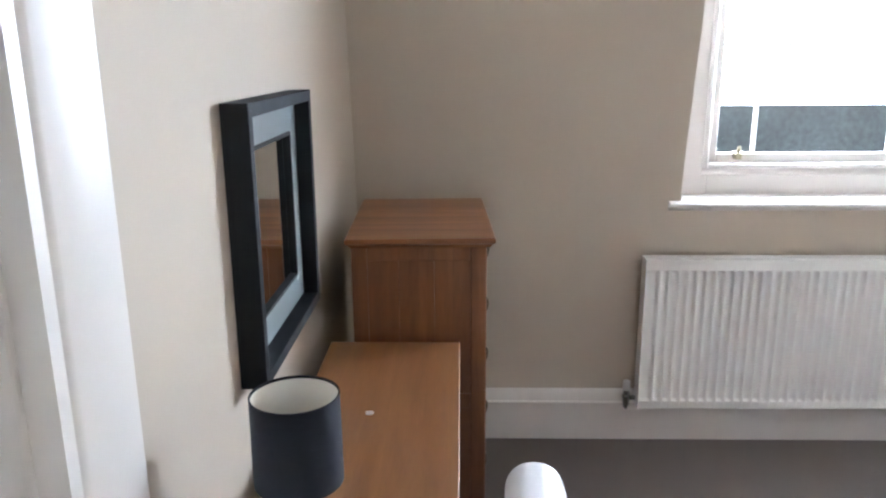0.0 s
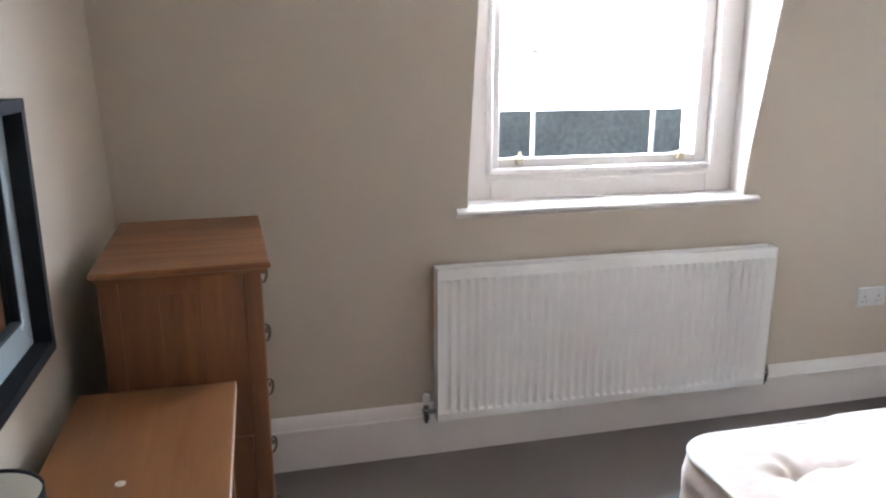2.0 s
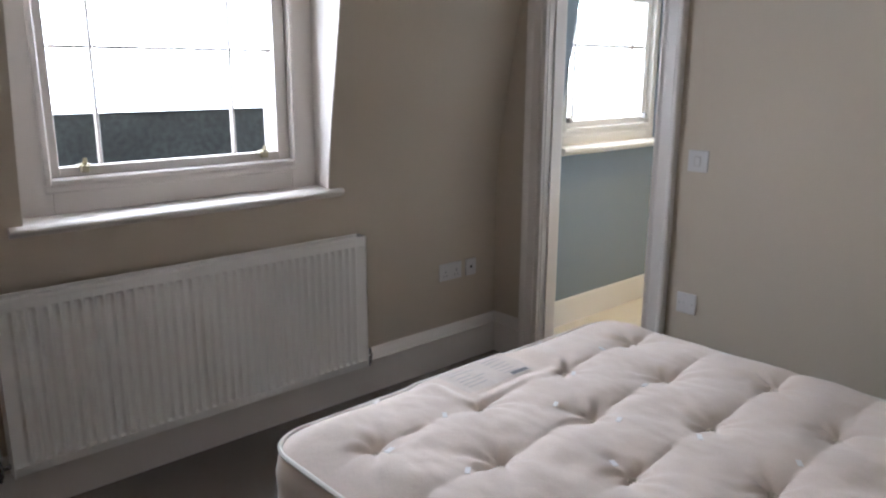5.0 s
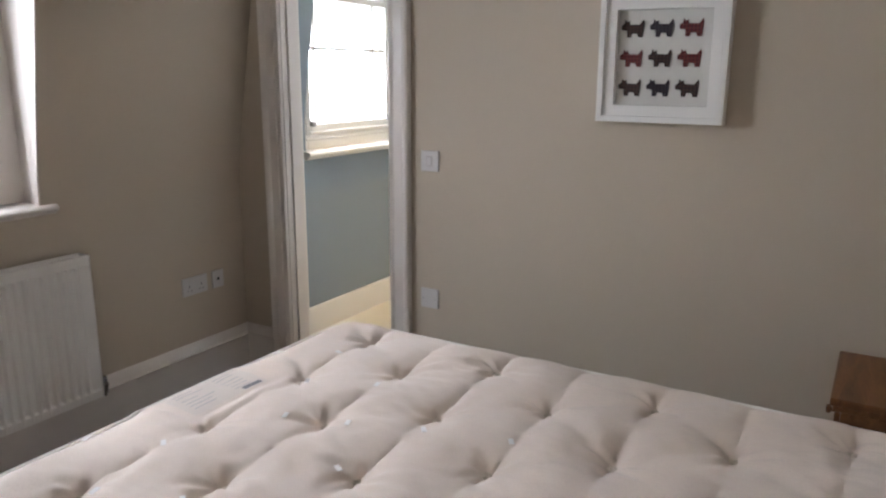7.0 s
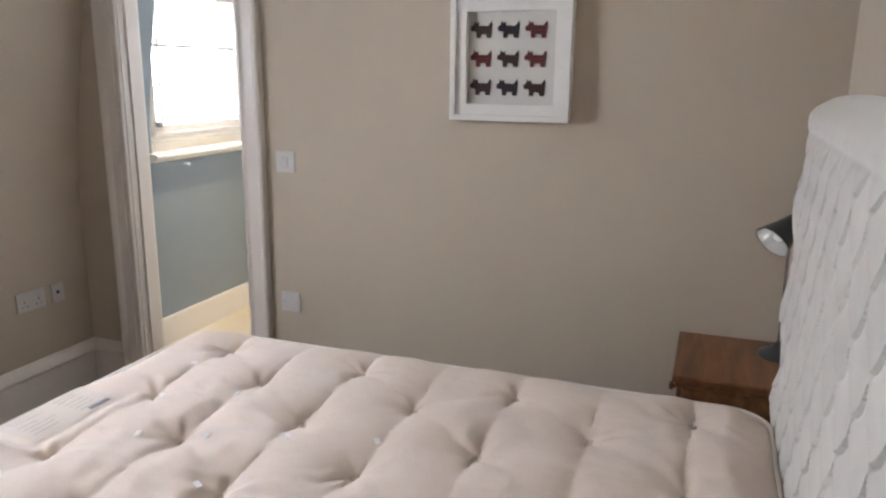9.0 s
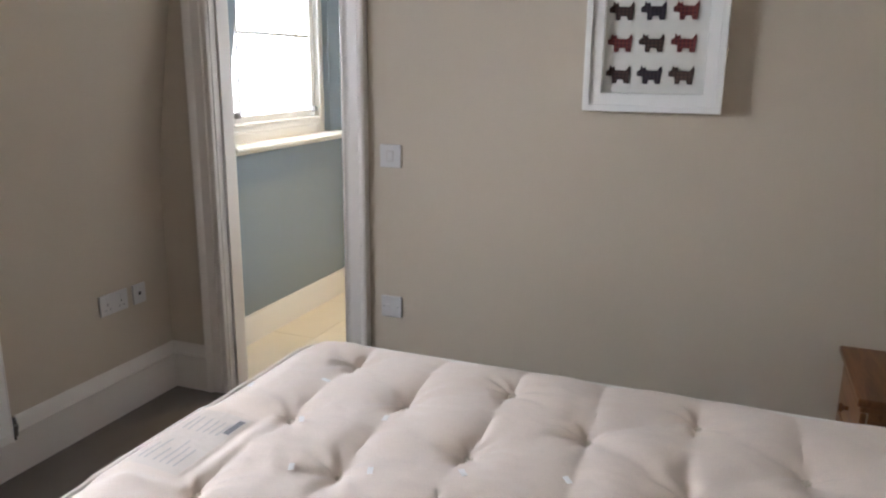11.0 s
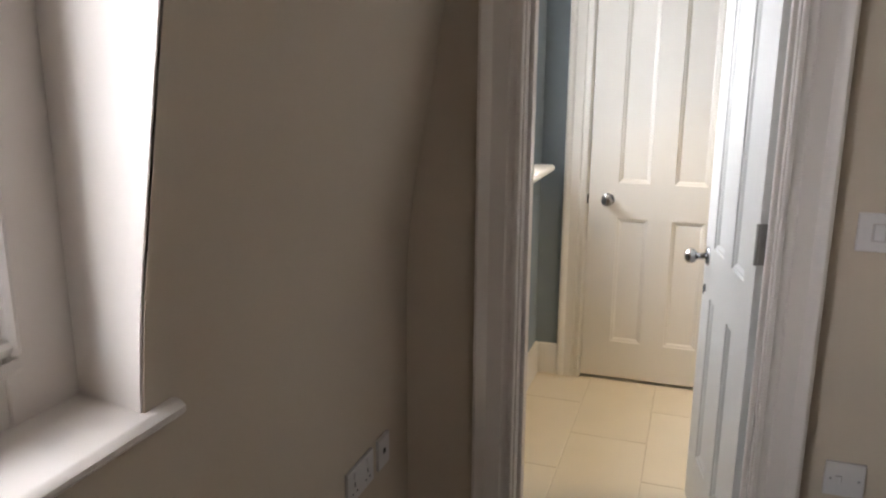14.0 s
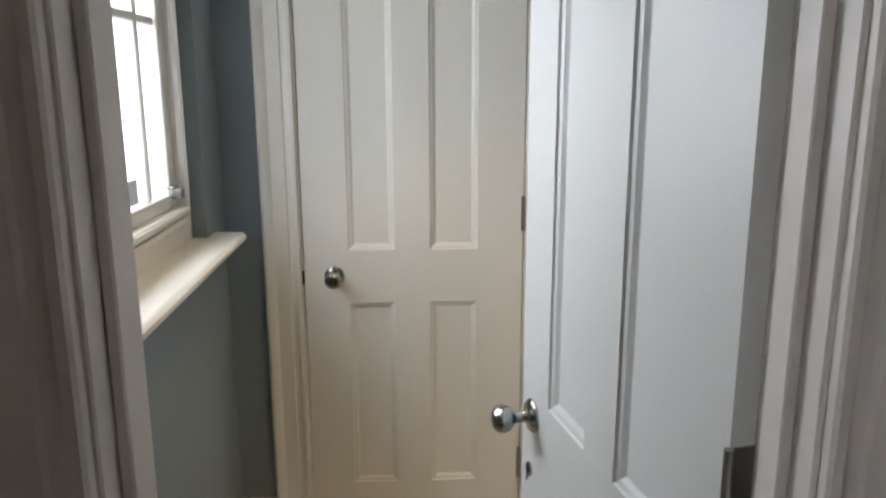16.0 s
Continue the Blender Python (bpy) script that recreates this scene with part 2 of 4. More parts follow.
def lathe(bm, profile, at, axis=(0, 0, 1), seg=24):
    """Turned shape: (radius, height) pairs about an axis through at."""
    q = Vector((0, 0, 1)).rotation_difference(Vector(axis)).to_matrix()
    rings = []
    for r, h in profile:
        if r < 1e-5:
            rings.append([bm.verts.new(Vector(at) + q @ Vector((0, 0, h)))])
        else:
            rings.append([bm.verts.new(Vector(at) + q @ Vector((r * math.cos(2 * math.pi * i / seg), r * math.sin(2 * math.pi * i / seg), h))) for i in range(seg)])
    for p, s in zip(rings, rings[1:]):
        for i in range(seg):
            j = (i + 1) % seg
            if len(p) == 1 and len(s) == 1:
                continue
            if len(p) == 1:
                bm.faces.new((p[0], s[j], s[i]))
            elif len(s) == 1:
                bm.faces.new((p[i], p[j], s[0]))
            else:
                bm.faces.new((p[i], p[j], s[j], s[i]))
    return bm


def tube(bm, pts, r, seg=10):
    """A round rod through the given points."""
    pts = [Vector(p) for p in pts]
    rings = []
    for i, p in enumerate(pts):
        d = (pts[min(i + 1, len(pts) - 1)] - pts[max(i - 1, 0)]).normalized()
        s = d.orthogonal().normalized() if i == 0 else (s - d * s.dot(d)).normalized()
        t = d.cross(s)
        rings.append([bm.verts.new(p + r * (math.cos(2 * math.pi * k / seg) * s + math.sin(2 * math.pi * k / seg) * t)) for k in range(seg)])
    for a, b in zip(rings, rings[1:]):
        for k in range(seg):
            bm.faces.new((a[k], a[(k + 1) % seg], b[(k + 1) % seg], b[k]))
    bm.faces.new(rings[0][::-1])
    bm.faces.new(rings[-1])
    return bm


def prism_x(bm, prof, x0, x1, dx0=0.0, dx1=0.0, yref=0.0, depth=1.0):
    """A profile in y and z run along x; the ends may splay with depth behind yref."""
    a = [bm.verts.new((x0 + dx0 * max(0, y - yref) / depth, y, z)) for y, z in prof]
    b = [bm.verts.new((x1 + dx1 * max(0, y - yref) / depth, y, z)) for y, z in prof]
    k = len(prof)
    for i in range(k):
        bm.faces.new((a[i], a[(i + 1) % k], b[(i + 1) % k], b[i]))
    bm.faces.new(a)
    bm.faces.new(b[::-1])
    return bm


# ---- the plan ----
FLOOR = -0.02          # carpet
X_W, X_E = -0.078, 3.31  # left wall and right wall of the bedroom
X_E2 = 3.42            # far face of the dividing wall
X_D = 4.91             # end wall of the bathroom
Y_S, Y_N, Y_OUT = -0.12, 2.985, 3.23
H = 2.45
WIN = (1.128, 2.29, 0.93, 2.06)    # bedroom window opening
EWIN = (3.76, 4.715, 0.99, 2.06)    # bathroom window opening
D_LO, D_HI, D_TOP = 2.085, 2.672, 2.03  # doorway in the dividing wall


def lean(z):
    """The inner face of the mansard wall: upright below, leaning in above."""
    if z < 0.80:
        return Y_N
    if z < 1.18:
        return Y_N - 0.178 * (z - 0.80) ** 2 / 0.76
    return Y_N - 0.178 * (z - 0.99)


def lean_bath(z):
    return 2.945 - 0.15 * max(0.0, z - 1.2)


def mansard(z0, z1, face=lean):
    zs = [z0] + [z for z in (0.80, 0.86, 0.92, 0.98, 1.04, 1.10, 1.18, 1.2) if z0 < z < z1] + [z1]
    return [(face(z), z) for z in zs] + [(Y_OUT if face is lean else 3.09, z1), (Y_OUT if face is lean else 3.09, z0)]


def mansard_wall(name, x0, x1, win, material, splay=0.0, face=lean, right=lean):
    bm = bmesh.new()
    wx0, wx1, wz0, wz1 = win
    lo = FLOOR - 0.1
    prism_x(bm, mansard(lo, H, face), x0, wx0, 0, -splay, 2.985, 0.135)
    prism_x(bm, mansard(lo, H, right), wx1, x1, splay, 0, 2.985, 0.135)
    prism_x(bm, mansard(lo, wz0, face), wx0, wx1, -splay, splay, 2.985, 0.135)
    prism_x(bm, mansard(wz1, H, face), wx0, wx1, -splay, splay, 2.985, 0.135)
    return tagged(part(name, bm, material, kind="structure"), "painted mansard wall leaning inward above a sash window", "wall")


mansard_wall("wall_north", X_W - 0.2, X_E + 0.05, WIN, M_WALL, 0.027)
mansard_wall("wall_bathroom_north", X_E + 0.05, X_D + 0.15, EWIN, M_BLUE, 0.0, lean_bath, lambda z: 2.945)

# thin panels over the sides of the window recess, paler than the wall
for nm, xa, sgn in (("trim_window_reveal_west", WIN[0], -1), ("trim_window_reveal_east", WIN[1], 1)):
    zs = [0.946, 0.98, 1.04, 1.10, 1.18, 2.04]
    prof = [(lean(z) + 0.004, z) for z in zs] + [(3.1185, 2.04), (3.1185, 0.946)]
    bm = prism_x(bmesh.new(), prof, min(xa, xa - sgn * 0.004), max(xa, xa - sgn * 0.004), sgn * 0.027, sgn * 0.027, 2.985, 0.135)
    tagged(part(nm, bm, M_TRIM, kind="structure"), "thin white panel on the side of the window recess", "window reveal")

bm = bmesh.new()
box(bm, X_W - 0.15, X_W, 0.848, 3.0, -0.1, H)
box(bm, X_W - 0.15, X_W, Y_S - 0.15, 0.08, -0.1, H)
box(bm, X_W - 0.15, X_W, 0.08, 0.848, D_TOP + 0.024, H)
tagged(part("wall_west", bm, M_WALL, kind="structure"), "beige painted bedroom wall with a doorway", "wall")
tagged(part("wall_south", nbox(X_W - 0.15, X_E, Y_S - 0.15, Y_S, -0.1, H), M_WALL, kind="structure"), "beige painted wall behind the bed", "wall")
# dividing wall: bedroom skin and bathroom skin
for nm, xa, xb, mm in (("wall_east", X_E, X_E + 0.055, M_WALL), ("wall_bathroom_west", X_E + 0.055, X_E2, M_BLUE)):
    bm = bmesh.new()
    box(bm, xa, xb, Y_S - 0.15, D_LO - 0.025, -0.1, H)
    box(bm, xa, xb, D_HI + 0.025, 3.0, -0.1, H)
    box(bm, xa, xb, D_LO - 0.025, D_HI + 0.025, D_TOP + 0.025, H)
    tagged(part(nm, bm, mm, kind="structure"), "painted dividing wall with a doorway to the bathroom", "wall")
bm = bmesh.new()
box(bm, X_D, X_D + 0.12, 0.85, 2.06, -0.1, H)
box(bm, X_D, X_D + 0.12, 2.735, 2.99, -0.1, H)
box(bm, X_D, X_D + 0.12, 2.06, 2.735, 2.02, H)
tagged(part("wall_bathroom_east", bm, M_BLUE, kind="structure"), "blue-grey bathroom wall around a panelled door", "wall")
tagged(part("wall_bathroom_south", nbox(X_E2, X_D + 0.12, 0.85, 1.0, -0.1, H), M_CREAM, kind="structure"), "cream bathroom wall", "wall")
# unseen panel, added to keep outside light from the end door's cracks
tagged(part("wall_end_door_blank", nbox(X_D + 0.125, X_D + 0.165, 2.0, 2.8, -0.1, H), M_WALL, kind="structure"), "plain unseen panel added behind the closed end door", "wall")
tagged(part("ceiling", nbox(X_W - 0.15, X_E + 0.03, Y_S - 0.15, Y_OUT, H, H + 0.12), M_CEIL, kind="structure"), "plain white ceiling", "ceiling")
tagged(part("ceiling_bathroom", nbox(X_E + 0.03, X_D + 0.12, 0.85, Y_OUT, H, H + 0.12), M_CEIL, kind="structure"), "plain white bathroom ceiling", "ceiling")
tagged(part("floor", nbox(X_W - 0.15, 3.385, Y_S - 0.15, 3.0, -0.15, FLOOR), M_CARPET, kind="structure"), "brown-grey fitted carpet", "floor")
tagged(part("trim_threshold", sweep(bmesh.new(), [(-0.018, 0), (0.018, 0), (0.012, 0.006), (-0.012, 0.006)], (3.39, D_LO, -0.006), (3.39, D_HI, -0.006), (0, 0, 1), (1, 0, 0)), M_CHROME, kind="structure"), "metal threshold strip between carpet and tiles", "trim")

# ---- skirting, architraves ----
SKIRT = [(0, 0), (0, 0.03), (0.15, 0.03), (0.155, 0.038), (0.163, 0.04), (0.168, 0.032), (0.178, 0.028), (0.192, 0.017), (0.201, 0.011), (0.207, 0.0)]
ARCH = [(0, 0), (0, 0.016), (0.003, 0.02), (0.012, 0.02), (0.016, 0.015), (0.022, 0.013), (0.03, 0.013), (0.034, 0.018), (0.072, 0.02), (0.078, 0.026), (0.086, 0.034), (0.096, 0.036), (0.103, 0.032), (0.105, 0.026), (0.105, 0)]
ARCH_WIDE = [(0, 0), (0, 0.034), (0.02, 0.034), (0.026, 0.02), (0.032, 0.012), (0.046, 0.012), (0.05, 0.02), (0.056, 0.024), (0.174, 0.024), (0.178, 0.02), (0.18, 0)]


def skirting(name, a, b, out, material=M_TRIM):
    prof = SKIRT if material is M_TRIM else [(0, 0), (0, 0.02), (0.138, 0.02), (0.146, 0.016), (0.15, 0.008), (0.15, 0)]
    return tagged(part(name, sweep(bmesh.new(), prof, a, b, out, (0, 0, 1)), material, smooth=True, kind="structure"), "moulded white painted skirting board", "skirting")


skirting("baseboard_north", (X_W, Y_N, FLOOR), (X_E, Y_N, FLOOR), (0, -1, 0))
skirting("baseboard_west", (X_W, 1.016, FLOOR), (X_W, Y_N - 0.004, FLOOR), (1, 0, 0))
skirting("baseboard_east", (X_E, Y_S, FLOOR), (X_E, D_LO - 0.118, FLOOR), (-1, 0, 0))
skirting("baseboard_east_stub", (X_E, D_HI + 0.113, FLOOR), (X_E, Y_N - 0.004, FLOOR), (-1, 0, 0))
skirting("baseboard_south", (X_W, Y_S, FLOOR), (X_E, Y_S, FLOOR), (0, 1, 0))
skirting("baseboard_bathroom_north", (X_E2, Y_N - 0.04, 0), (X_D, Y_N - 0.04, 0), (0, -1, 0), M_CREAM)
skirting("baseboard_bathroom_east", (X_D, 2.83, 0), (X_D, Y_N - 0.061, 0), (-1, 0, 0), M_CREAM)
skirting("baseboard_bathroom_west", (X_E2, 1.0, 0), (X_E2, D_LO - 0.12, 0), (1, 0, 0), M_CREAM)


def architrave(name, x, lo, hi, top, z0, out, material, prof=ARCH, wide=1.0):
    """Door surround on a wall that faces along x."""
    bm = bmesh.new()
    sweep(bm, prof, (x, lo - 0.005, z0), (x, lo - 0.005, top + 0.005), (out, 0, 0), (0, -1, 0))
    sweep(bm, [(u * wide, v) for u, v in prof], (x, hi + 0.005, z0), (x, hi + 0.005, top + 0.005), (out, 0, 0), (0, 1, 0))
    sweep(bm, prof, (x, lo - 0.115, top + 0.006), (x, hi + 0.115, top + 0.006), (out, 0, 0), (0, 0, 1))
    return tagged(part(name, bm, material, smooth=True, kind="structure"), "moulded painted door architrave", "architrave")


def lining(name, x0, x1, lo, hi, top, z0, material, stop=None):
    bm = bmesh.new()
    box(bm, x0, x1, lo - 0.024, lo, z0, top, 0.002, 1)
    box(bm, x0, x1, hi, hi + 0.024, z0, top, 0.002, 1)
    box(bm, x0, x1, lo - 0.024, hi + 0.024, top, top + 0.024, 0.002, 1)
    if stop:
        box(bm, stop[0], stop[1], lo, lo + 0.012, z0, top, 0.002, 1)
        box(bm, stop[0], stop[1], hi - 0.012, hi, z0, top, 0.002, 1)
        box(bm, stop[0], stop[1], lo + 0.012, hi - 0.012, top - 0.012, top, 0.002, 1)
    return tagged(part(name, bm, material, kind="structure"), "white painted door lining with stop beads", "door frame")


architrave("trim_doorway_bedroom", X_E, D_LO, D_HI, D_TOP, FLOOR, -1, M_TRIM, ARCH, 1.04)
architrave("trim_doorway_bathroom", X_E2, D_LO, D_HI, D_TOP, 0, 1, M_CREAM)
lining("trim_doorway_lining", X_E - 0.004, X_E2 + 0.004, D_LO, D_HI, D_TOP, FLOOR, M_TRIM, (X_E + 0.03, X_E + 0.068))
architrave("trim_end_door", X_D, 2.07, 2.725, 2.0, 0, -1, M_CREAM)
lining("trim_end_door_lining", X_D - 0.003, X_D + 0.123, 2.07, 2.725, 2.0, 0, M_CREAM, (X_D + 0.05, X_D + 0.09))
architrave("trim_entry_door", X_W, 0.10, 0.828, D_TOP, FLOOR, 1, M_TRIM, ARCH_WIDE)
lining("trim_entry_lining", X_W - 0.153, X_W + 0.003, 0.104, 0.824, D_TOP, FLOOR, M_TRIM)


# ---- doors ----
def panel_door(name, w, h, m, label, panels, paint, z0=0.004, hinge_side=0):
    """Framed door. Local x runs across the leaf from 0 to w, the seen face is y = 0 and faces +y."""
    root = thing(name, (0, 0, 0), label, "door", kind="structure")
    t = 0.04
    us = sorted({0, w, *[p for q in panels for p in q[:2]]})
    bm = bmesh.new()

    def rect(u0, u1, z0_, z1_, y):
        return [bm.verts.new(c) for c in ((u0, y, z0_), (u1, y, z0_), (u1, y, z1_), (u0, y, z1_))]
    zs = sorted({z0, h, *[p for q in panels for p in q[2:]]})
    for u0, u1 in zip(us, us[1:]):
        for z0_, z1_ in zip(zs, zs[1:]):
            mid = ((u0 + u1) / 2, (z0_ + z1_) / 2)
            inside = [q for q in panels if q[0] < mid[0] < q[1] and q[2] < mid[1] < q[3]]
            for y in (0, -t):
                if not inside:
                    bm.faces.new(rect(u0, u1, z0_, z1_, y))
    for u0, u1, z0_, z1_ in panels:
        for y, s in ((0, -1), (-t, 1)):
            levels = [(0, 0), (0.002, 0.004), (0.010, 0.006), (0.016, 0.011), (0.018, 0.012)]
            loops = [rect(u0 + a, u1 - a, z0_ + a, z1_ - a, y + s * d) for a, d in levels]
            for p, q in zip(loops, loops[1:]):
                for i in range(4):
                    bm.faces.new((p[i], p[(i + 1) % 4], q[(i + 1) % 4], q[i]))
            bm.faces.new(loops[-1])
    f, k = rect(0, w, z0, h, 0), rect(0, w, z0, h, -t)
    for i in range(4):
        bm.faces.new((f[i], f[(i + 1) % 4], k[(i + 1) % 4], k[i]))
    bmesh.ops.remove_doubles(bm, verts=bm.verts, dist=1e-5)
    part("leaf", bm, paint, root)
    root.matrix_world = m
    return root


def knob(root, u, z, side=1, y=0.0):
    turned = [(0, 0), (0.026, 0), (0.026, 0.003), (0.022, 0.007), (0.011, 0.009), (0.0085, 0.014), (0.0085, 0.03), (0.012, 0.034), (0.019, 0.041), (0.0215, 0.05), (0.020, 0.059), (0.013, 0.066), (0, 0.068)]
    bm = lathe(bmesh.new(), [(r * 1.15, h * 1.08) for r, h in turned], (u, y, z), (0, side, 0), 32)
    part("knob", bm, M_CHROME, root, "satin chrome door knob on a round rose", smooth=True)


def escutcheon(root, u, z, side=1, y=0.0):
    bm = lathe(bmesh.new(), [(0, 0), (0.013, 0), (0.013, 0.003), (0.010, 0.005), (0, 0.005)], (u, y, z), (0, side, 0), 16)
    box(bm, u - 0.002, u + 0.002, y + side * 0.005 - 0.002, y + side * 0.005 + 0.002, z - 0.02, z + 0.006)
    part("keyhole_cover", bm, M_CHROME, root, "small chrome keyhole cover", smooth=True)


def hinge(root, u, z, y, material=M_STEEL):
    bm = nbox(u - 0.002, u + 0.0, y - 0.032, y + 0.001, z - 0.051, z + 0.051, 0.0005, 1)
    tube(bm, [(u - 0.003, y + 0.003, z - 0.051), (u - 0.003, y + 0.003, z + 0.051)], 0.005)
    part("hinge", bm, material, root, "brushed steel butt hinge")


# end door: closed, seen face looks to -x
W2 = 0.648
d2 = panel_door("door_2", W2, 1.985, Matrix.Identity(4), "closed cream four-panel bathroom cupboard door", [(0.131, 0.267, 0.195, 0.784), (0.372, 0.512, 0.195, 0.784), (0.131, 0.267, 0.945, 1.86), (0.372, 0.512, 0.945, 1.86)], M_CREAM, 0.017)
knob(d2, 0.088, 0.868)
hinge(d2, W2 + 0.001, 1.05, 0.0)
hinge(d2, W2 + 0.001, 0.25, 0.0)
part("latch_plate", nbox(-0.006, -0.002, -0.012, 0.006, 0.845, 0.885), M_DARK, d2, "dark latch strike plate")
# local x -> -y, local y -> -x
d2.matrix_world = Matrix(((0, -1, 0, 4.906), (-1, 0, 0, 2.722), (0, 0, 1, 0), (0, 0, 0, 1)))

# bathroom door: open into the bathroom, hinged on the near jamb
W1 = 0.592
d1 = panel_door("door_1", W1, 2.015, Matrix.Identity(4), "open white four-panel bathroom door with chrome knob", [(0.10, 0.24, 0.2, 0.74), (0.335, 0.475, 0.2, 0.74), (0.10, 0.24, 0.90, 1.86), (0.335, 0.475, 0.90, 1.86)], M_DOOR)
knob(d1, W1 - 0.048, 0.86)
knob(d1, W1 - 0.048, 0.86, -1, -0.04)
escutcheon(d1, W1 - 0.04, 0.755)
hinge(d1, 0.0, 1.02, 0.0)
hinge(d1, 0.0, 0.25, 0.0)
hinge(d1, 0.0, 1.78, 0.0)
d1.matrix_world = pose(3.403, 2.112, 0, 0, 0, 10.3)

# entry door: closed
d3 = panel_door("door_3", 0.714, 2.015, Matrix.Identity(4), "closed white four-panel bedroom door", [(0.13, 0.32, 0.2, 0.78), (0.394, 0.584, 0.2, 0.78), (0.13, 0.32, 0.95, 1.86), (0.394, 0.584, 0.95, 1.86)], M_DOOR, 0.0)
knob(d3, 0.66, 0.87)
d3.matrix_world = Matrix(((0, 1, 0, X_W - 0.06), (-1, 0, 0, 0.821), (0, 0, 1, 0), (0, 0, 0, 1)))


# ---- windows ----
def sash_window(name, x0, x1, z0, z1, y, sx0, sx1, sz0, bars, label, paint, zmeet=1.80, stiles=(0.045, 0.045), hbar=1.51, bw=0.0055):
    """Box sash: frame face at y, sashes behind it; sx0..sx1 and sz0 bound the sash opening."""
    root = thing(name, ((x0 + x1) / 2, y, z0), label, "window", kind="structure")
    fr = bmesh.new()
    box(fr, x0 - 0.02, sx0, y, y + 0.10, z0 - 0.02, z1 + 0.02, 0.003, 1)
    box(fr, sx1, x1 + 0.06, y, y + 0.10, z0 - 0.02, z1 + 0.02, 0.003, 1)
    box(fr, sx0, sx1, y + 0.0015, y + 0.10, z0 - 0.02, sz0, 0.003, 1)
    box(fr, sx0, sx1, y + 0.0015, y + 0.10, z1 - 0.08, z1 + 0.02, 0.003, 1)
    part("window_frame", fr, paint, root)
    bead = bmesh.new()
    B = [(0, 0), (0, 0.014), (0.006, 0.02), (0.014, 0.016), (0.02, 0.01), (0.02, 0)]
    sweep(bead, B, (sx0, y, sz0 - 0.02), (sx0, y, z1 - 0.08), (0, -1, 0), (-1, 0, 0))
    sweep(bead, B, (sx1, y, sz0 - 0.02), (sx1, y, z1 - 0.08), (0, -1, 0), (1, 0, 0))
    sweep(bead, B, (sx0, y, sz0), (sx1, y, sz0), (0, -1, 0), (0, 0, -1))
    sweep(bead, [(0, 0), (0, 0.004), (0.012, 0.007), (0.02, 0.003), (0.02, 0)], (sx0 - 0.02, y, sz0 - 0.032), (sx1 + 0.02, y, sz0 - 0.032), (0, -1, 0), (0, 0, -1))
    part("staff_bead", bead, paint, root, smooth=True)
    for nm, ya, za, zb in (("lower_sash", y + 0.012, sz0, zmeet + 0.02), ("upper_sash", y + 0.054, zmeet - 0.02, z1 - 0.08)):
        sb = bmesh.new()
        sl, sr = stiles
        rb = 0.034
        box(sb, sx0 + 0.002, sx0 + sl, ya, ya + 0.036, za, zb, 0.003, 1)
        box(sb, sx1 - sr, sx1 - 0.002, ya, ya + 0.036, za, zb, 0.003, 1)
        box(sb, sx0 + sl, sx1 - sr, ya, ya + 0.036, za, za + rb, 0.003, 1)
        box(sb, sx0 + sl, sx1 - sr, ya, ya + 0.036, zb - 0.036, zb, 0.003, 1)
        sash = part(nm, sb, paint, root)
        for bx in bars:
            part("glazing_bar", nbox(bx - bw, bx + bw, ya + 0.005, ya + 0.033, za + rb, zb - 0.036, 0.004, 1), paint, sash)
        zr = [za + rb, zb - 0.036]
        edges = [sx0 + sl - 0.004, *bars, sx1 - sr + 0.004]
        if za < hbar < zb:
            zr.insert(1, hbar)
        for a, b in zip(edges, edges[1:]):
            if len(zr) == 3:
                part("glazing_bar", nbox(a + 0.0092, b - 0.0092, ya + 0.006, ya + 0.032, hbar - bw, hbar + bw, 0.003, 1), paint, sash)
            for c, d in zip(zr, zr[1:]):
                pane = part("pane", nbox(a, b, ya + 0.017, ya + 0.021, c - 0.004, d + 0.004), M_GLASS, sash, "clear window glass")
                pane.visible_shadow = False
    return root


win1 = sash_window("window_1", WIN[0], WIN[1], WIN[2], WIN[3], 3.12, 1.262, 2.197, 1.068, (1.44, 1.955), "white painted sash window over a radiator", M_TRIM, 1.80, (0.035, 0.056), 1.505)
part("outer_lining", nbox(2.158, 2.205, 3.222, 3.27, 0.95, 2.05, 0.003, 1), M_WHITE, win1, "white painted outer window lining")
for lx in (1.375, 2.07):
    bm = nbox(lx - 0.022, lx + 0.022, 3.117, 3.135, 1.104, 1.11, 0.002, 1)
    tube(bm, [(lx, 3.135, 1.106), (lx, 3.118, 1.112), (lx, 3.108, 1.12), (lx, 3.112, 1.13)], 0.007)
    box(bm, lx - 0.014, lx + 0.014, 3.106, 3.134, 1.08, 1.106, 0.005, 2)
    part("sash_lift", bm, M_BRASS, win1, "worn brass sash fitting")
win2 = sash_window("window_2", EWIN[0], EWIN[1], EWIN[2], EWIN[3], 2.985, 3.83, 4.64, 1.125, (3.93, 4.47), "cream painted bathroom sash window", M_CREAM, 1.84, (0.045, 0.045), 1.567, 0.009)
for lx in (3.87, 4.6):
    bm = nbox(lx - 0.02, lx + 0.02, 2.982, 3.0, 1.175, 1.181, 0.002, 1)
    box(bm, lx - 0.012, lx + 0.012, 2.966, 2.996, 1.15, 1.176, 0.005, 2)
    part("sash_lift", bm, M_STEEL, win2, "steel sash fitting")
NOSE = [(0, 0.012), (0.008, 0.004), (0.012, -0.006), (0.02, -0.014), (0.028, -0.014), (0.036, -0.006), (0.038, 0), (0.038, 0.3), (0, 0.3)]


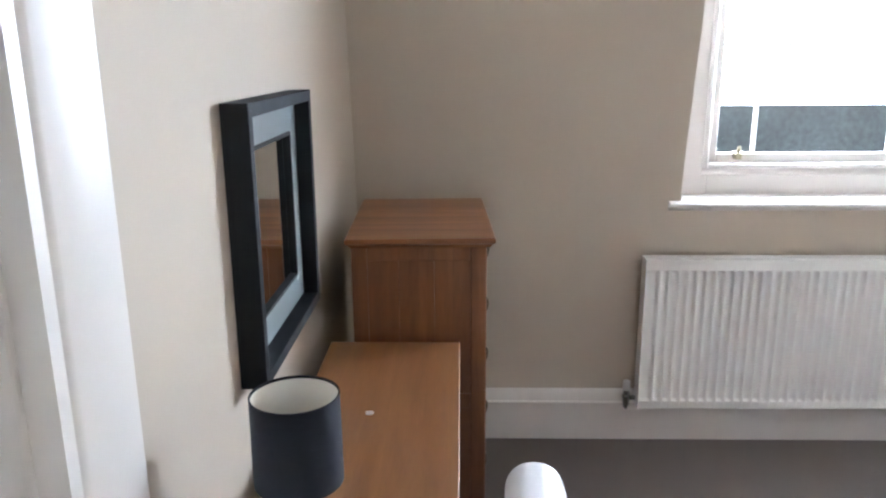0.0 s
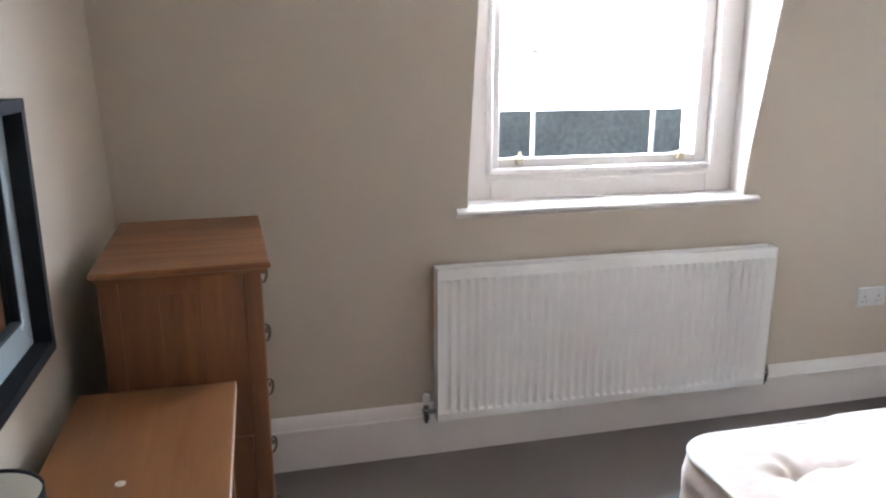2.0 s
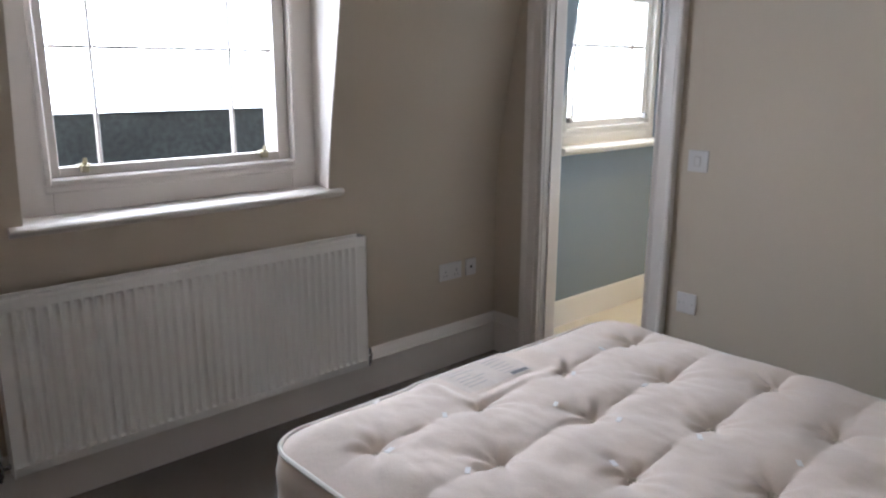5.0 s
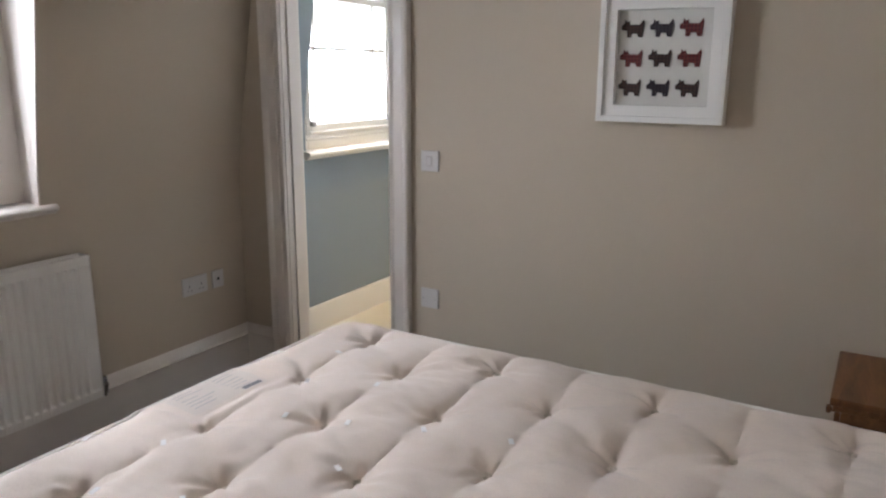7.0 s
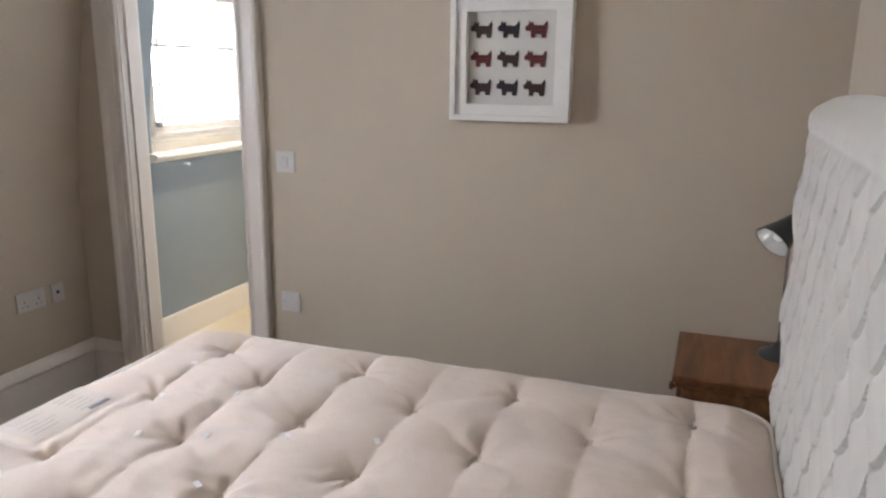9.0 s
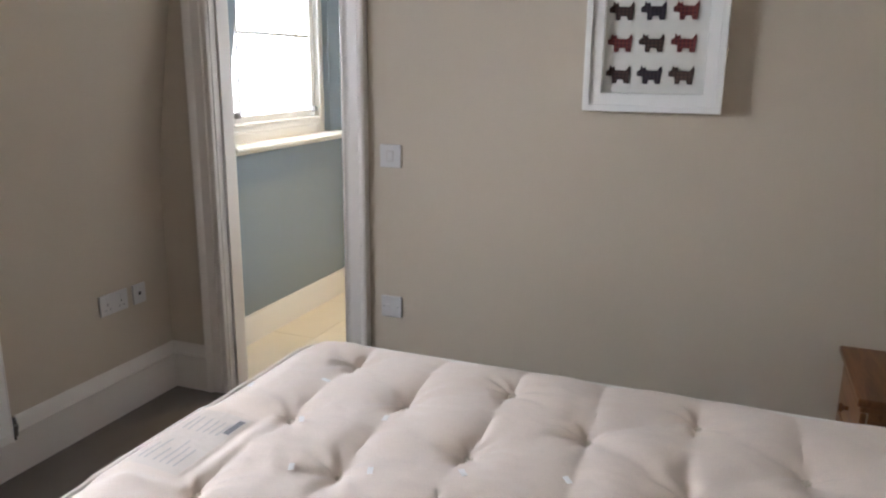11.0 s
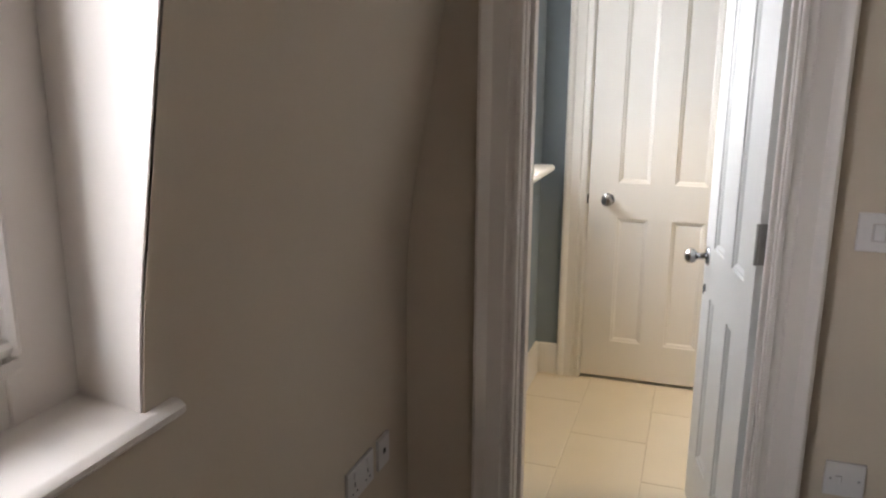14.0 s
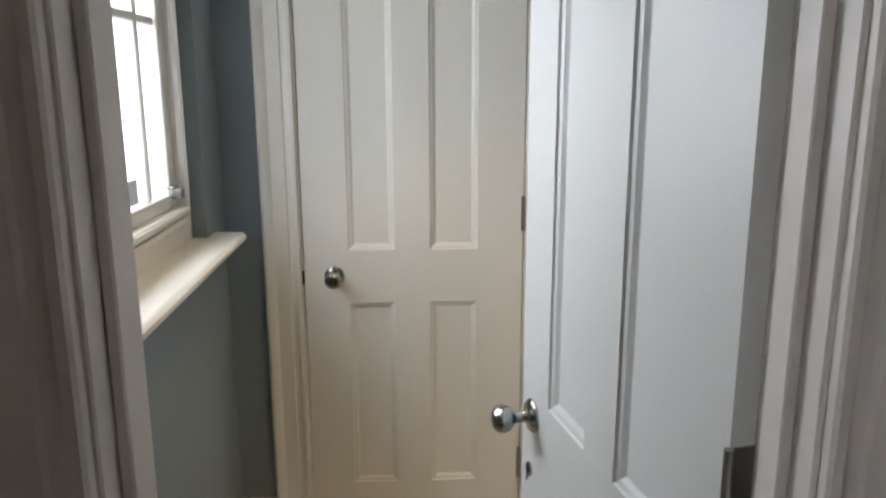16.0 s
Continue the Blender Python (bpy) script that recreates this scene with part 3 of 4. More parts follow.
def sill(name, x0, x1, z, y, back, paint, k=1.0):
    bm = bmesh.new()
    sweep(bm, [(u * k, -v if v < 0.2 else -(back - y)) for u, v in NOSE], (x0, y, z - 0.038 * k), (x1, y, z - 0.038 * k), (0, -1, 0), (0, 0, 1))
    return tagged(part(name, bm, paint, smooth=True, kind="structure"), "painted window board with a rounded nose", "window sill")


sill("sill_bedroom", 1.085, 2.349, 0.945, 2.97, 3.121, M_TRIM)
sill("sill_bathroom", 3.70, 4.79, 1.028, 2.875, 2.986, M_CREAM, 1.08)


# ---- radiator ----
def radiator(x0, x1, z0, z1, yf):
    root = thing("radiator", ((x0 + x1) / 2, yf + 0.05, z0), "white ribbed panel radiator under the window", "radiator")
    bm = bmesh.new()
    pitch = 0.0343
    n = int((x1 - x0 - 0.06) / pitch)
    xs0 = (x0 + x1) / 2 - n * pitch / 2
    za, zb = z0 + 0.034, z1 - 0.042
    prof = [(0.0, 0.013), (0.14, 0.0125), (0.26, 0.009), (0.36, 0.001), (0.42, -0.001), (0.58, -0.001), (0.64, 0.001), (0.74, 0.009), (0.86, 0.0125)]
    cols = []
    for i in range(n):
        for u, d in prof:
            cols.append((xs0 + (i + u) * pitch, d))
    cols.append((xs0 + n * pitch, 0.013))
    cols = [(x0 + 0.004, 0.0)] + cols + [(x1 - 0.004, 0.0)]
    rows = [(z0 + 0.004, 0), (za, 0), (za + 0.007, 0.8), (za + 0.014, 1), (zb - 0.014, 1), (zb - 0.007, 0.8), (zb, 0), (z1 - 0.012, 0)]
    grid = [[bm.verts.new((x, yf + d * k, z)) for x, d in cols] for z, k in rows]
    for a, b in zip(grid, grid[1:]):
        for i in range(len(cols) - 1):
            bm.faces.new((a[i], a[i + 1], b[i + 1], b[i]))
    part("front_panel", bm, M_RAD, root, smooth=True)
    part("back_panel", nbox(x0 + 0.004, x1 - 0.004, yf + 0.055, yf + 0.066, z0 + 0.004, z1 - 0.012), M_RAD, root)
    for xa in (x0, x1 - 0.004):
        part("side_cover", nbox(xa, xa + 0.004, yf - 0.004, yf + 0.066, z0, z1, 0.0015, 1), M_RAD, root)
    g = bmesh.new()
    box(g, x0 + 0.004, x1 - 0.004, yf - 0.004, yf + 0.004, z1 - 0.016, z1, 0.002, 1)
    box(g, x0 + 0.004, x1 - 0.004, yf + 0.06, yf + 0.066, z1 - 0.016, z1, 0.002, 1)
    k = int((x1 - x0) / 0.009)
    for i in range(k):
        xa = x0 + 0.006 + i * (x1 - x0 - 0.012) / k
        box(g, xa, xa + 0.0045, yf + 0.004, yf + 0.06, z1 - 0.015, z1 - 0.011)
    part("top_grille", g, M_RAD, root, kind="stuff")
    fin = bmesh.new()
    for i in range(int((x1 - x0) / 0.03)):
        xa = x0 + 0.02 + i * 0.03
        box(fin, xa, xa + 0.002, yf + 0.012, yf + 0.055, z0 + 0.04, z1 - 0.05)
    part("convector_core", fin, M_RAD, root, kind="stuff")
    for xa in (x0 + 0.2, x1 - 0.2):
        part("wall_bracket", nbox(xa - 0.02, xa + 0.02, yf + 0.066, Y_N, z0 + 0.1, z1 - 0.1, 0.002, 1), M_STEEL, root)
    for s, xa in ((-1, x0), (1, x1)):
        v = tube(bmesh.new(), [(xa, yf + 0.04, z0 + 0.03), (xa + s * 0.035, yf + 0.04, z0 + 0.03)], 0.009)
        tube(v, [(xa + s * 0.035, yf + 0.04, z0 + 0.045), (xa + s * 0.035, yf + 0.04, z0 - 0.012), (xa + s * 0.035, Y_N, z0 - 0.014)], 0.0075)
        lathe(v, [(0, -0.03), (0.013, -0.03), (0.013, -0.008), (0.016, -0.006), (0.016, 0.01), (0.012, 0.014), (0.012, 0.03), (0.009, 0.04), (0, 0.042)], (xa + s * 0.035, yf + 0.04, z0 + 0.03), (0, 0, 1), 14)
        valve = part("valve", v, M_CHROME, root, "chrome radiator valve and pipe tail", smooth=True)
        if s < 0:
            part("valve_cap", lathe(bmesh.new(), [(0, 0.034), (0.014, 0.034), (0.015, 0.04), (0.014, 0.068), (0.011, 0.072), (0, 0.072)], (xa + s * 0.035, yf + 0.04, z0 + 0.03), (0, 0, 1), 16), M_PLASTIC, valve, "white plastic valve cap", smooth=True)
    return root


radiator(0.994, 2.408, 0.142, 0.742, 2.893)


# ---- wall plates ----
def plate(name, m, w, h, label, category):
    """Moulded plate: local x across, z up, faces -y."""
    root = thing(name, (0, 0, 0), label, category)
    bm = nbox(-w / 2, w / 2, -0.009, 0.0005, -h / 2, h / 2, 0.003, 2)
    part("face_plate", bm, M_PLASTIC, root)
    return root


def put_plate(root, at, facing):
    rz = {"-y": 0, "-x": -90}[facing]
    root.matrix_world = pose(*at, 0, 0, rz)


sw = plate("light_switch", None, 0.086, 0.086, "white plastic single rocker light switch", "light switch")
part("rocker", nbox(-0.012, 0.012, -0.012, -0.008, -0.018, 0.018, 0.002, 1), M_PLASTIC, sw)
part("rocker_gap", nbox(-0.0145, 0.0145, -0.0094, -0.0088, -0.0205, 0.0205), M_FADED, sw)
put_plate(sw, (X_E, 1.881, 1.085), "-x")
sp = plate("switched_spur", None, 0.086, 0.086, "white plastic switched wall outlet", "wall socket")
part("rocker", nbox(-0.022, -0.006, -0.012, -0.008, -0.01, 0.01, 0.002, 1), M_PLASTIC, sp)
for u in (-0.03, 0.03):
    part("screw", lathe(bmesh.new(), [(0, 0), (0.003, 0), (0.003, 0.001), (0, 0.001)], (u, -0.009, 0), (0, -1, 0), 10), M_STEEL, sp)
put_plate(sp, (X_E, 1.881, 0.493), "-x")
ds = plate("double_socket", None, 0.146, 0.086, "white plastic switched double wall socket", "wall socket")
for u in (-0.036, 0.036):
    s = part("rocker", nbox(u - 0.006, u + 0.006, -0.012, -0.008, 0.014, 0.034, 0.002, 1), M_PLASTIC, ds)
    b = bmesh.new()
    box(b, u - 0.002, u + 0.002, -0.0096, -0.0088, -0.004, 0.006)
    box(b, u - 0.014, u - 0.008, -0.0096, -0.0088, -0.022, -0.018)
    box(b, u + 0.008, u + 0.014, -0.0096, -0.0088, -0.022, -0.018)
    part("pin_slots", b, M_DARK, ds)
put_plate(ds, (2.985, Y_N, 0.463), "-y")
tel = plate("telephone_socket", None, 0.07, 0.086, "white plastic telephone socket plate", "telephone socket")
part("jack", nbox(-0.007, 0.007, -0.0098, -0.0088, -0.006, 0.008), M_DARK, tel)
put_plate(tel, (3.125, Y_N, 0.463), "-y")


# ---- mirror ----
def frame_yz(name_root, root, x_back, x_front, y0, y1, z0, z1, rim, material, inner_drop=0.0, part_name="frame"):
    """Square box frame on a wall that faces along x: four mitred rails."""
    bm = bmesh.new()
    O = [(y0, z0), (y1, z0), (y1, z1), (y0, z1)]
    I = [(y0 + rim, z0 + rim), (y1 - rim, z0 + rim), (y1 - rim, z1 - rim), (y0 + rim, z1 - rim)]
    vs = {}
    for k, (pts, x) in {"of": (O, x_front), "if": (I, x_front - inner_drop), "ob": (O, x_back), "ib": (I, x_back)}.items():
        vs[k] = [bm.verts.new((x, y, z)) for y, z in pts]
    for i in range(4):
        j = (i + 1) % 4
        bm.faces.new((vs["of"][i], vs["of"][j], vs["if"][j], vs["if"][i]))
        bm.faces.new((vs["ob"][i], vs["ob"][j], vs["of"][j], vs["of"][i]))
        bm.faces.new((vs["ib"][i], vs["ib"][j], vs["if"][j], vs["if"][i]))
        bm.faces.new((vs["ob"][i], vs["ob"][j], vs["ib"][j], vs["ib"][i]))
    es = [e for e in bm.edges if all(abs(v.co.x - x_back) > 1e-4 for v in e.verts)]
    bmesh.ops.bevel(bm, geom=es, offset=0.0012, segments=1, affect="EDGES")
    return part(part_name, bm, material, root)


mir = thing("wall_mirror", (X_W, 1.705, 0.9), "square wall mirror in a deep black frame", "mirror")
frame_yz("", mir, X_W + 0.001, -0.03, 1.45, 1.965, 0.898, 1.40, 0.024, M_BLACK)
frame_yz("", mir, X_W + 0.004, X_W + 0.014, 1.474, 1.941, 0.922, 1.376, 0.062, M_MOUNT, part_name="pale_border")
frame_yz("", mir, X_W + 0.004, X_W + 0.017, 1.536, 1.879, 0.984, 1.314, 0.008, M_BLACK, part_name="inner_lip")
part("mirror_glass", nbox(X_W + 0.004, X_W + 0.008, 1.536, 1.879, 0.984, 1.314), M_MIRROR, mir, "clean silvered mirror glass")


# ---- picture ----
pic = thing("framed_picture", (X_E, 0.95, 1.28), "square white box-framed picture of nine patchwork motifs", "picture")
PY0, PY1, PZ0, PZ1 = 0.732, 1.162, 1.278, 1.708
frame_yz("", pic, X_E - 0.001, X_E - 0.058, PY0, PY1, PZ0, PZ1, 0.02, M_WHITE)
frame_yz("", pic, X_E - 0.022, X_E - 0.046, PY0 + 0.02, PY1 - 0.02, PZ0 + 0.02, PZ1 - 0.02, 0.037, M_WHITE, part_name="mount")
part("backing_card", nbox(X_E - 0.02, X_E - 0.012, PY0 + 0.02, PY1 - 0.02, PZ0 + 0.02, PZ1 - 0.02), M_CARD, pic, "pale card behind the motifs")


def tartan(name, a, b, c):
    """Woven check cloth."""
    m = bpy.data.materials.new(name)
    m.use_nodes = True
    n, l = m.node_tree.nodes, m.node_tree.links
    tc = n.new("ShaderNodeTexCoord")
    w = []
    for d in ("Y", "Z"):
        t = n.new("ShaderNodeTexWave")
        t.bands_direction = d
        t.inputs["Scale"].default_value = 26
        l.new(tc.outputs["Object"], t.inputs["Vector"])
        w.append(t)
    m1, m2 = n.new("ShaderNodeMixRGB"), n.new("ShaderNodeMixRGB")
    m1.inputs[1].default_value, m1.inputs[2].default_value = (*a, 1), (*b, 1)
    m2.inputs[2].default_value = (*c, 1)
    l.new(w[0].outputs["Fac"], m1.inputs[0])
    l.new(m1.outputs[0], m2.inputs[1])
    mu = n.new("ShaderNodeMath")
    mu.operation = "MULTIPLY"
    mu.inputs[1].default_value = 0.6
    l.new(w[1].outputs["Fac"], mu.inputs[0])
    l.new(mu.outputs[0], m2.inputs[0])
    l.new(m2.outputs[0], n["Principled BSDF"].inputs["Base Color"])
    n["Principled BSDF"].inputs["Roughness"].default_value = 0.95
    return m


CLOTH = [tartan("red_check_cloth", (0.16, 0.03, 0.03), (0.07, 0.02, 0.025), (0.2, 0.06, 0.05)), tartan("brown_check_cloth", (0.05, 0.03, 0.025), (0.09, 0.05, 0.04), (0.03, 0.02, 0.02)), tartan("grey_check_cloth", (0.03, 0.03, 0.04), (0.06, 0.05, 0.06), (0.05, 0.03, 0.035))]
PATCH = [(-0.036, 0.0), (-0.033, -0.03), (-0.018, -0.03), (-0.014, -0.018), (0.004, -0.018), (0.006, -0.03), (0.02, -0.03), (0.022, -0.008), (0.04, -0.006), (0.041, 0.008), (0.031, 0.014), (0.028, 0.028), (0.022, 0.019), (0.014, 0.024), (0.012, 0.012), (-0.022, 0.011), (-0.034, 0.027), (-0.037, 0.016)]
for r in range(3):
    for c in range(3):
        yc, zc = 1.055 - c * 0.098, 1.592 - r * 0.098
        bm = bmesh.new()
        xa, xb = X_E - 0.024, X_E - 0.0205
        for k, x in ((0, xa), (1, xb)):
            ring = [bm.verts.new((x, yc + u, zc + w)) for u, w in PATCH]
            bm.faces.new(ring if k else ring[::-1])
        bm.verts.ensure_lookup_table()
        m = len(PATCH)
        for i in range(m):
            bm.faces.new((bm.verts[i], bm.verts[(i + 1) % m], bm.verts[m + (i + 1) % m], bm.verts[m + i]))
        part("motif", bm, CLOTH[0] if (r, c) in ((0, 2), (1, 0), (1, 2)) else CLOTH[1 + (r + c) % 2], pic, "small checked cloth patch")


# ---- chest of drawers ----
def chest():
    x0, x1, y0, y1, zt = 0.022, 0.383, 2.155, 2.695, 1.008
    root = thing("chest_of_drawers", ((x0 + x1) / 2, (y0 + y1) / 2, FLOOR), "tall oak chest of five drawers with ring handles", "chest of drawers")
    tp = bmesh.new()
    loops = []
    for ins, dz in ((0.003, 0.0), (0.0, -0.003), (0.0, -0.012), (0.008, -0.018), (0.013, -0.026)):
        loops.append([tp.verts.new((x, y, zt + dz)) for x, y in ((0.008 + ins, 2.133 + ins), (0.406 - ins, 2.133 + ins), (0.406 - ins, 2.712 - ins), (0.008 + ins, 2.712 - ins))])
    for p, q in zip(loops, loops[1:]):
        for i in range(4):
            tp.faces.new((p[i], p[(i + 1) % 4], q[(i + 1) % 4], q[i]))
    tp.faces.new(loops[0])
    tp.faces.new(loops[-1][::-1])
    part("top", tp, M_CHEST_TOP, root, "glued-up oak top with a moulded edge")
    zb = FLOOR
    for y in (y0, y1 - 0.03):
        for x in (x0, x1 - 0.042):
            part("post", nbox(x, x + 0.042, y, y + 0.03, zb, zt - 0.0265, 0.002, 1), M_CHEST, root)
    for y in (y0, y1 - 0.02):
        part("side_rail", nbox(x0 + 0.0425, x1 - 0.0425, y + 0.001, y + 0.02, zt - 0.065, zt - 0.0265, 0.002, 1), M_CHEST, root)
        part("side_rail", nbox(x0 + 0.0425, x1 - 0.0425, y + 0.001, y + 0.02, zb + 0.08, zb + 0.14, 0.002, 1), M_CHEST, root)
        part("side_rail", nbox(x0 + 0.0425, x1 - 0.0425, y + 0.001, y + 0.02, 0.512, 0.556, 0.002, 1), M_CHEST, root)
        for xa, xb in ((x0 + 0.04, 0.148), (0.1485, 0.243), (0.2436, x1 - 0.04)):
            part("side_board", nbox(xa, xb, y + 0.008, y + 0.016, 0.553, zt - 0.06, 0.0012, 1), M_CHEST, root)
            part("side_board", nbox(xa, xb, y + 0.008, y + 0.016, zb + 0.13, 0.5115, 0.0012, 1), M_CHEST, root)
    part("back", nbox(x0 + 0.002, x0 + 0.01, y0 + 0.0305, y1 - 0.0305, zb + 0.08, zt - 0.0265), M_CHEST, root)
    # near-black sheet that puts the shade of the drawer gaps into colour
    part("carcass", nbox(x1 - 0.02, x1 - 0.012, y0 + 0.0305, y1 - 0.0305, zb + 0.06, zt - 0.0265), M_DARK, root)
    n, z = 5, zt - 0.045
    hs = [0.13, 0.15, 0.17, 0.185, 0.185]
    for h in hs:
        d = part("drawer", nbox(x1 - 0.012, x1 + 0.004, y0 + 0.034, y1 - 0.034, z - h, z - 0.008, 0.003), M_CHEST, root)
        zh = z - h / 2 + (0.01 if h < 0.14 else -0.018)
        for yy in ((y0 + y1) / 2,):
            hb = lathe(bmesh.new(), [(0, 0), (0.017, 0), (0.017, 0.003), (0.009, 0.006), (0.007, 0.012), (0.008, 0.015), (0, 0.016)], (x1 + 0.004, yy, zh), (1, 0, 0), 16)
            a = [(x1 + 0.014 + 0.011 * math.cos(t), yy + 0.01 * math.cos(t), zh - 0.008 + 0.024 * math.sin(t)) for t in [2 * math.pi * i / 16 for i in range(17)]]
            tube(hb, a, 0.0042, 6)
            part("handle", hb, M_BRONZE, d, "dark metal ring handle", smooth=True)
        z -= h + 0.004
    part("plinth", nbox(x1 - 0.03, x1 - 0.01, y0 + 0.0305, y1 - 0.0305, zb + 0.03, zb + 0.075, 0.002, 1), M_CHEST, root)
    # it stands a little askew to the wall
    hinge_at = Vector((0.405, 2.135, 0))
    root.matrix_world = Matrix.Translation(hinge_at) @ Matrix.Rotation(radians(2.2), 4, "Z") @ Matrix.Translation(root.location - hinge_at)
    return root


chest()


# ---- desk ----
def desk():
    x0, x1, y0, y1, zt = -0.03, 0.312, 1.0, 2.08, 0.74
    root = thing("desk", ((x0 + x1) / 2, (y0 + y1) / 2, FLOOR), "narrow light oak veneer desk against the wall", "desk")
    part("desktop", nbox(x0, x1, y0, y1, zt - 0.025, zt, 0.002, 1), M_DESK, root)
    for y in (y0 + 0.02, y1 - 0.04):
        part("side_panel", nbox(x0 + 0.01, x1 - 0.02, y, y + 0.02, FLOOR, zt - 0.0255, 0.001, 1), M_DESK, root)
    part("back_panel", nbox(x0 + 0.012, x0 + 0.03, y0 + 0.0405, y1 - 0.0405, 0.35, zt - 0.0255), M_DESK, root)
    dr = part("drawer", nbox(x1 - 0.03, x1 - 0.012, y0 + 0.05, y1 - 0.05, zt - 0.125, zt - 0.03, 0.002, 1), M_DESK, root)
    return root


desk()
bm = bmesh.new()
for i in range(7):
    a = i * 0.9
    box(bm, 0.118 + 0.006 * math.cos(a), 0.124 + 0.006 * math.cos(a), 1.668 + 0.006 * math.sin(a), 1.674 + 0.005 * math.sin(a), 0.7401, 0.7425)
tagged(part("paper_scrap", bm, M_TAB), "tiny white scrap of torn paper on the desk", "scrap")


# ---- desk lamp with drum shade ----
def drum_lamp(x, y, z):
    root = thing("table_lamp", (x, y, z), "small table lamp with navy fabric drum shade", "table lamp")
    zt, zb, rt, rb = 1.018, 0.885, 0.063, 0.064
    bm = lathe(bmesh.new(), [(0, z), (0.045, z), (0.047, z + 0.004), (0.045, z + 0.01), (0.02, z + 0.014), (0.012, z + 0.024), (0.02, z + 0.045), (0.028, z + 0.065), (0.02, z + 0.09), (0.009, z + 0.105), (0.007, z + 0.13), (0.011, z + 0.134), (0.011, z + 0.165), (0, z + 0.167)], (x, y, 0), seg=28)
    part("base", bm, M_CHROME, root, "polished chrome turned base", smooth=True)
    outer = lathe(bmesh.new(), [(rb - 0.0025, zb), (rb, zb), (rb, zb + 0.002), (rt, zt - 0.002), (rt, zt), (rt - 0.0025, zt)], (x, y, 0), seg=48)
    sh = part("shade", outer, M_NAVY, root, "navy fabric drum", smooth=True)
    part("lining", lathe(bmesh.new(), [(rb - 0.0022, zb + 0.0005), (rt - 0.0022, zt - 0.004)], (x, y, 0), seg=48), M_LINING, sh, "cream shade lining", smooth=True)
    ringm = bmesh.new()
    for k in range(3):
        a = k * 2 * math.pi / 3
        tube(ringm, [(x, y, zb + 0.03), (x + (rb - 0.004) * math.cos(a), y + (rb - 0.004) * math.sin(a), zb + 0.03)], 0.0012, 6)
    part("shade_carrier", ringm, M_STEEL, root)
    part("bulb", lathe(bmesh.new(), [(0, z + 0.235), (0.012, z + 0.232), (0.02, z + 0.215), (0.02, z + 0.2), (0.012, z + 0.18), (0.01, z + 0.168), (0, z + 0.168)], (x, y, 0), seg=16), M_BULB, root, "unlit frosted bulb", smooth=True)
    return root


drum_lamp(0.083, 1.182, 0.74)


# ---- desk chair ----
def desk_chair():
    root = thing("desk_chair", (0.3, 1.17, FLOOR), "white upholstered dining chair tucked under the desk", "chair")
    part("backrest", nbox(0.388, 0.488, 0.95, 1.392, 0.40, 0.81, 0.045, 6), M_CHAIR, root, "white padded back with rounded corners", smooth=True)
    part("seat", nbox(0.06, 0.39, 0.955, 1.38, 0.37, 0.46, 0.03, 4), M_CHAIR, root, smooth=True)
    for lx in (0.075, 0.405):
        for ly in (0.97, 1.33):
            part("leg", nbox(lx, lx + 0.035, ly, ly + 0.035, FLOOR, 0.40 if lx > 0.2 else 0.372, 0.003, 1), M_DARK, root)
    return root


desk_chair()

# ---- bed ----
BX0, BX1, BY0, BY1 = 1.346, 2.718, 0.056, 1.872
bed = thing("bed", ((BX0 + BX1) / 2, 1.0, FLOOR), "double bed base in dark grey fabric with a padded headboard", "bed")
bb = nbox(BX0 - 0.018, BX1 + 0.018, BY0, BY1 + 0.095, 0.10, 0.342, 0.014, 3)
part("bed_base", bb, M_GREY, bed, "dark grey fabric bed frame", smooth=True)
for lx in (BX0 + 0.05, BX1 - 0.1):
    for ly in (BY0 + 0.1, BY1 - 0.1):
        part("leg", lathe(bmesh.new(), [(0, FLOOR), (0.02, FLOOR), (0.026, 0.1), (0, 0.1)], (lx, ly, 0), seg=14), M_DARK, bed)


def scale_relief(x, z, px=0.14, pz=0.09, drop=0.088):
    """Overlapping hanging scales: each stands proud at its rounded lower edge, with a dark tuck under the row above."""
    def edge(k):
        u = (x / px + (0.5 if k % 2 else 0)) % 1 - 0.5
        return k * pz - drop * (max(0, 1 - 4 * u * u) ** 0.5 * 0.6 + (1 - 2 * abs(u)) * 0.4)
    k = math.floor(z / pz) + 2
    while z < edge(k):
        k -= 1
    return 0.005 * math.exp(-(z - edge(k)) / 0.03) - 0.0085 * math.exp(-(edge(k + 1) - z) / 0.0045)


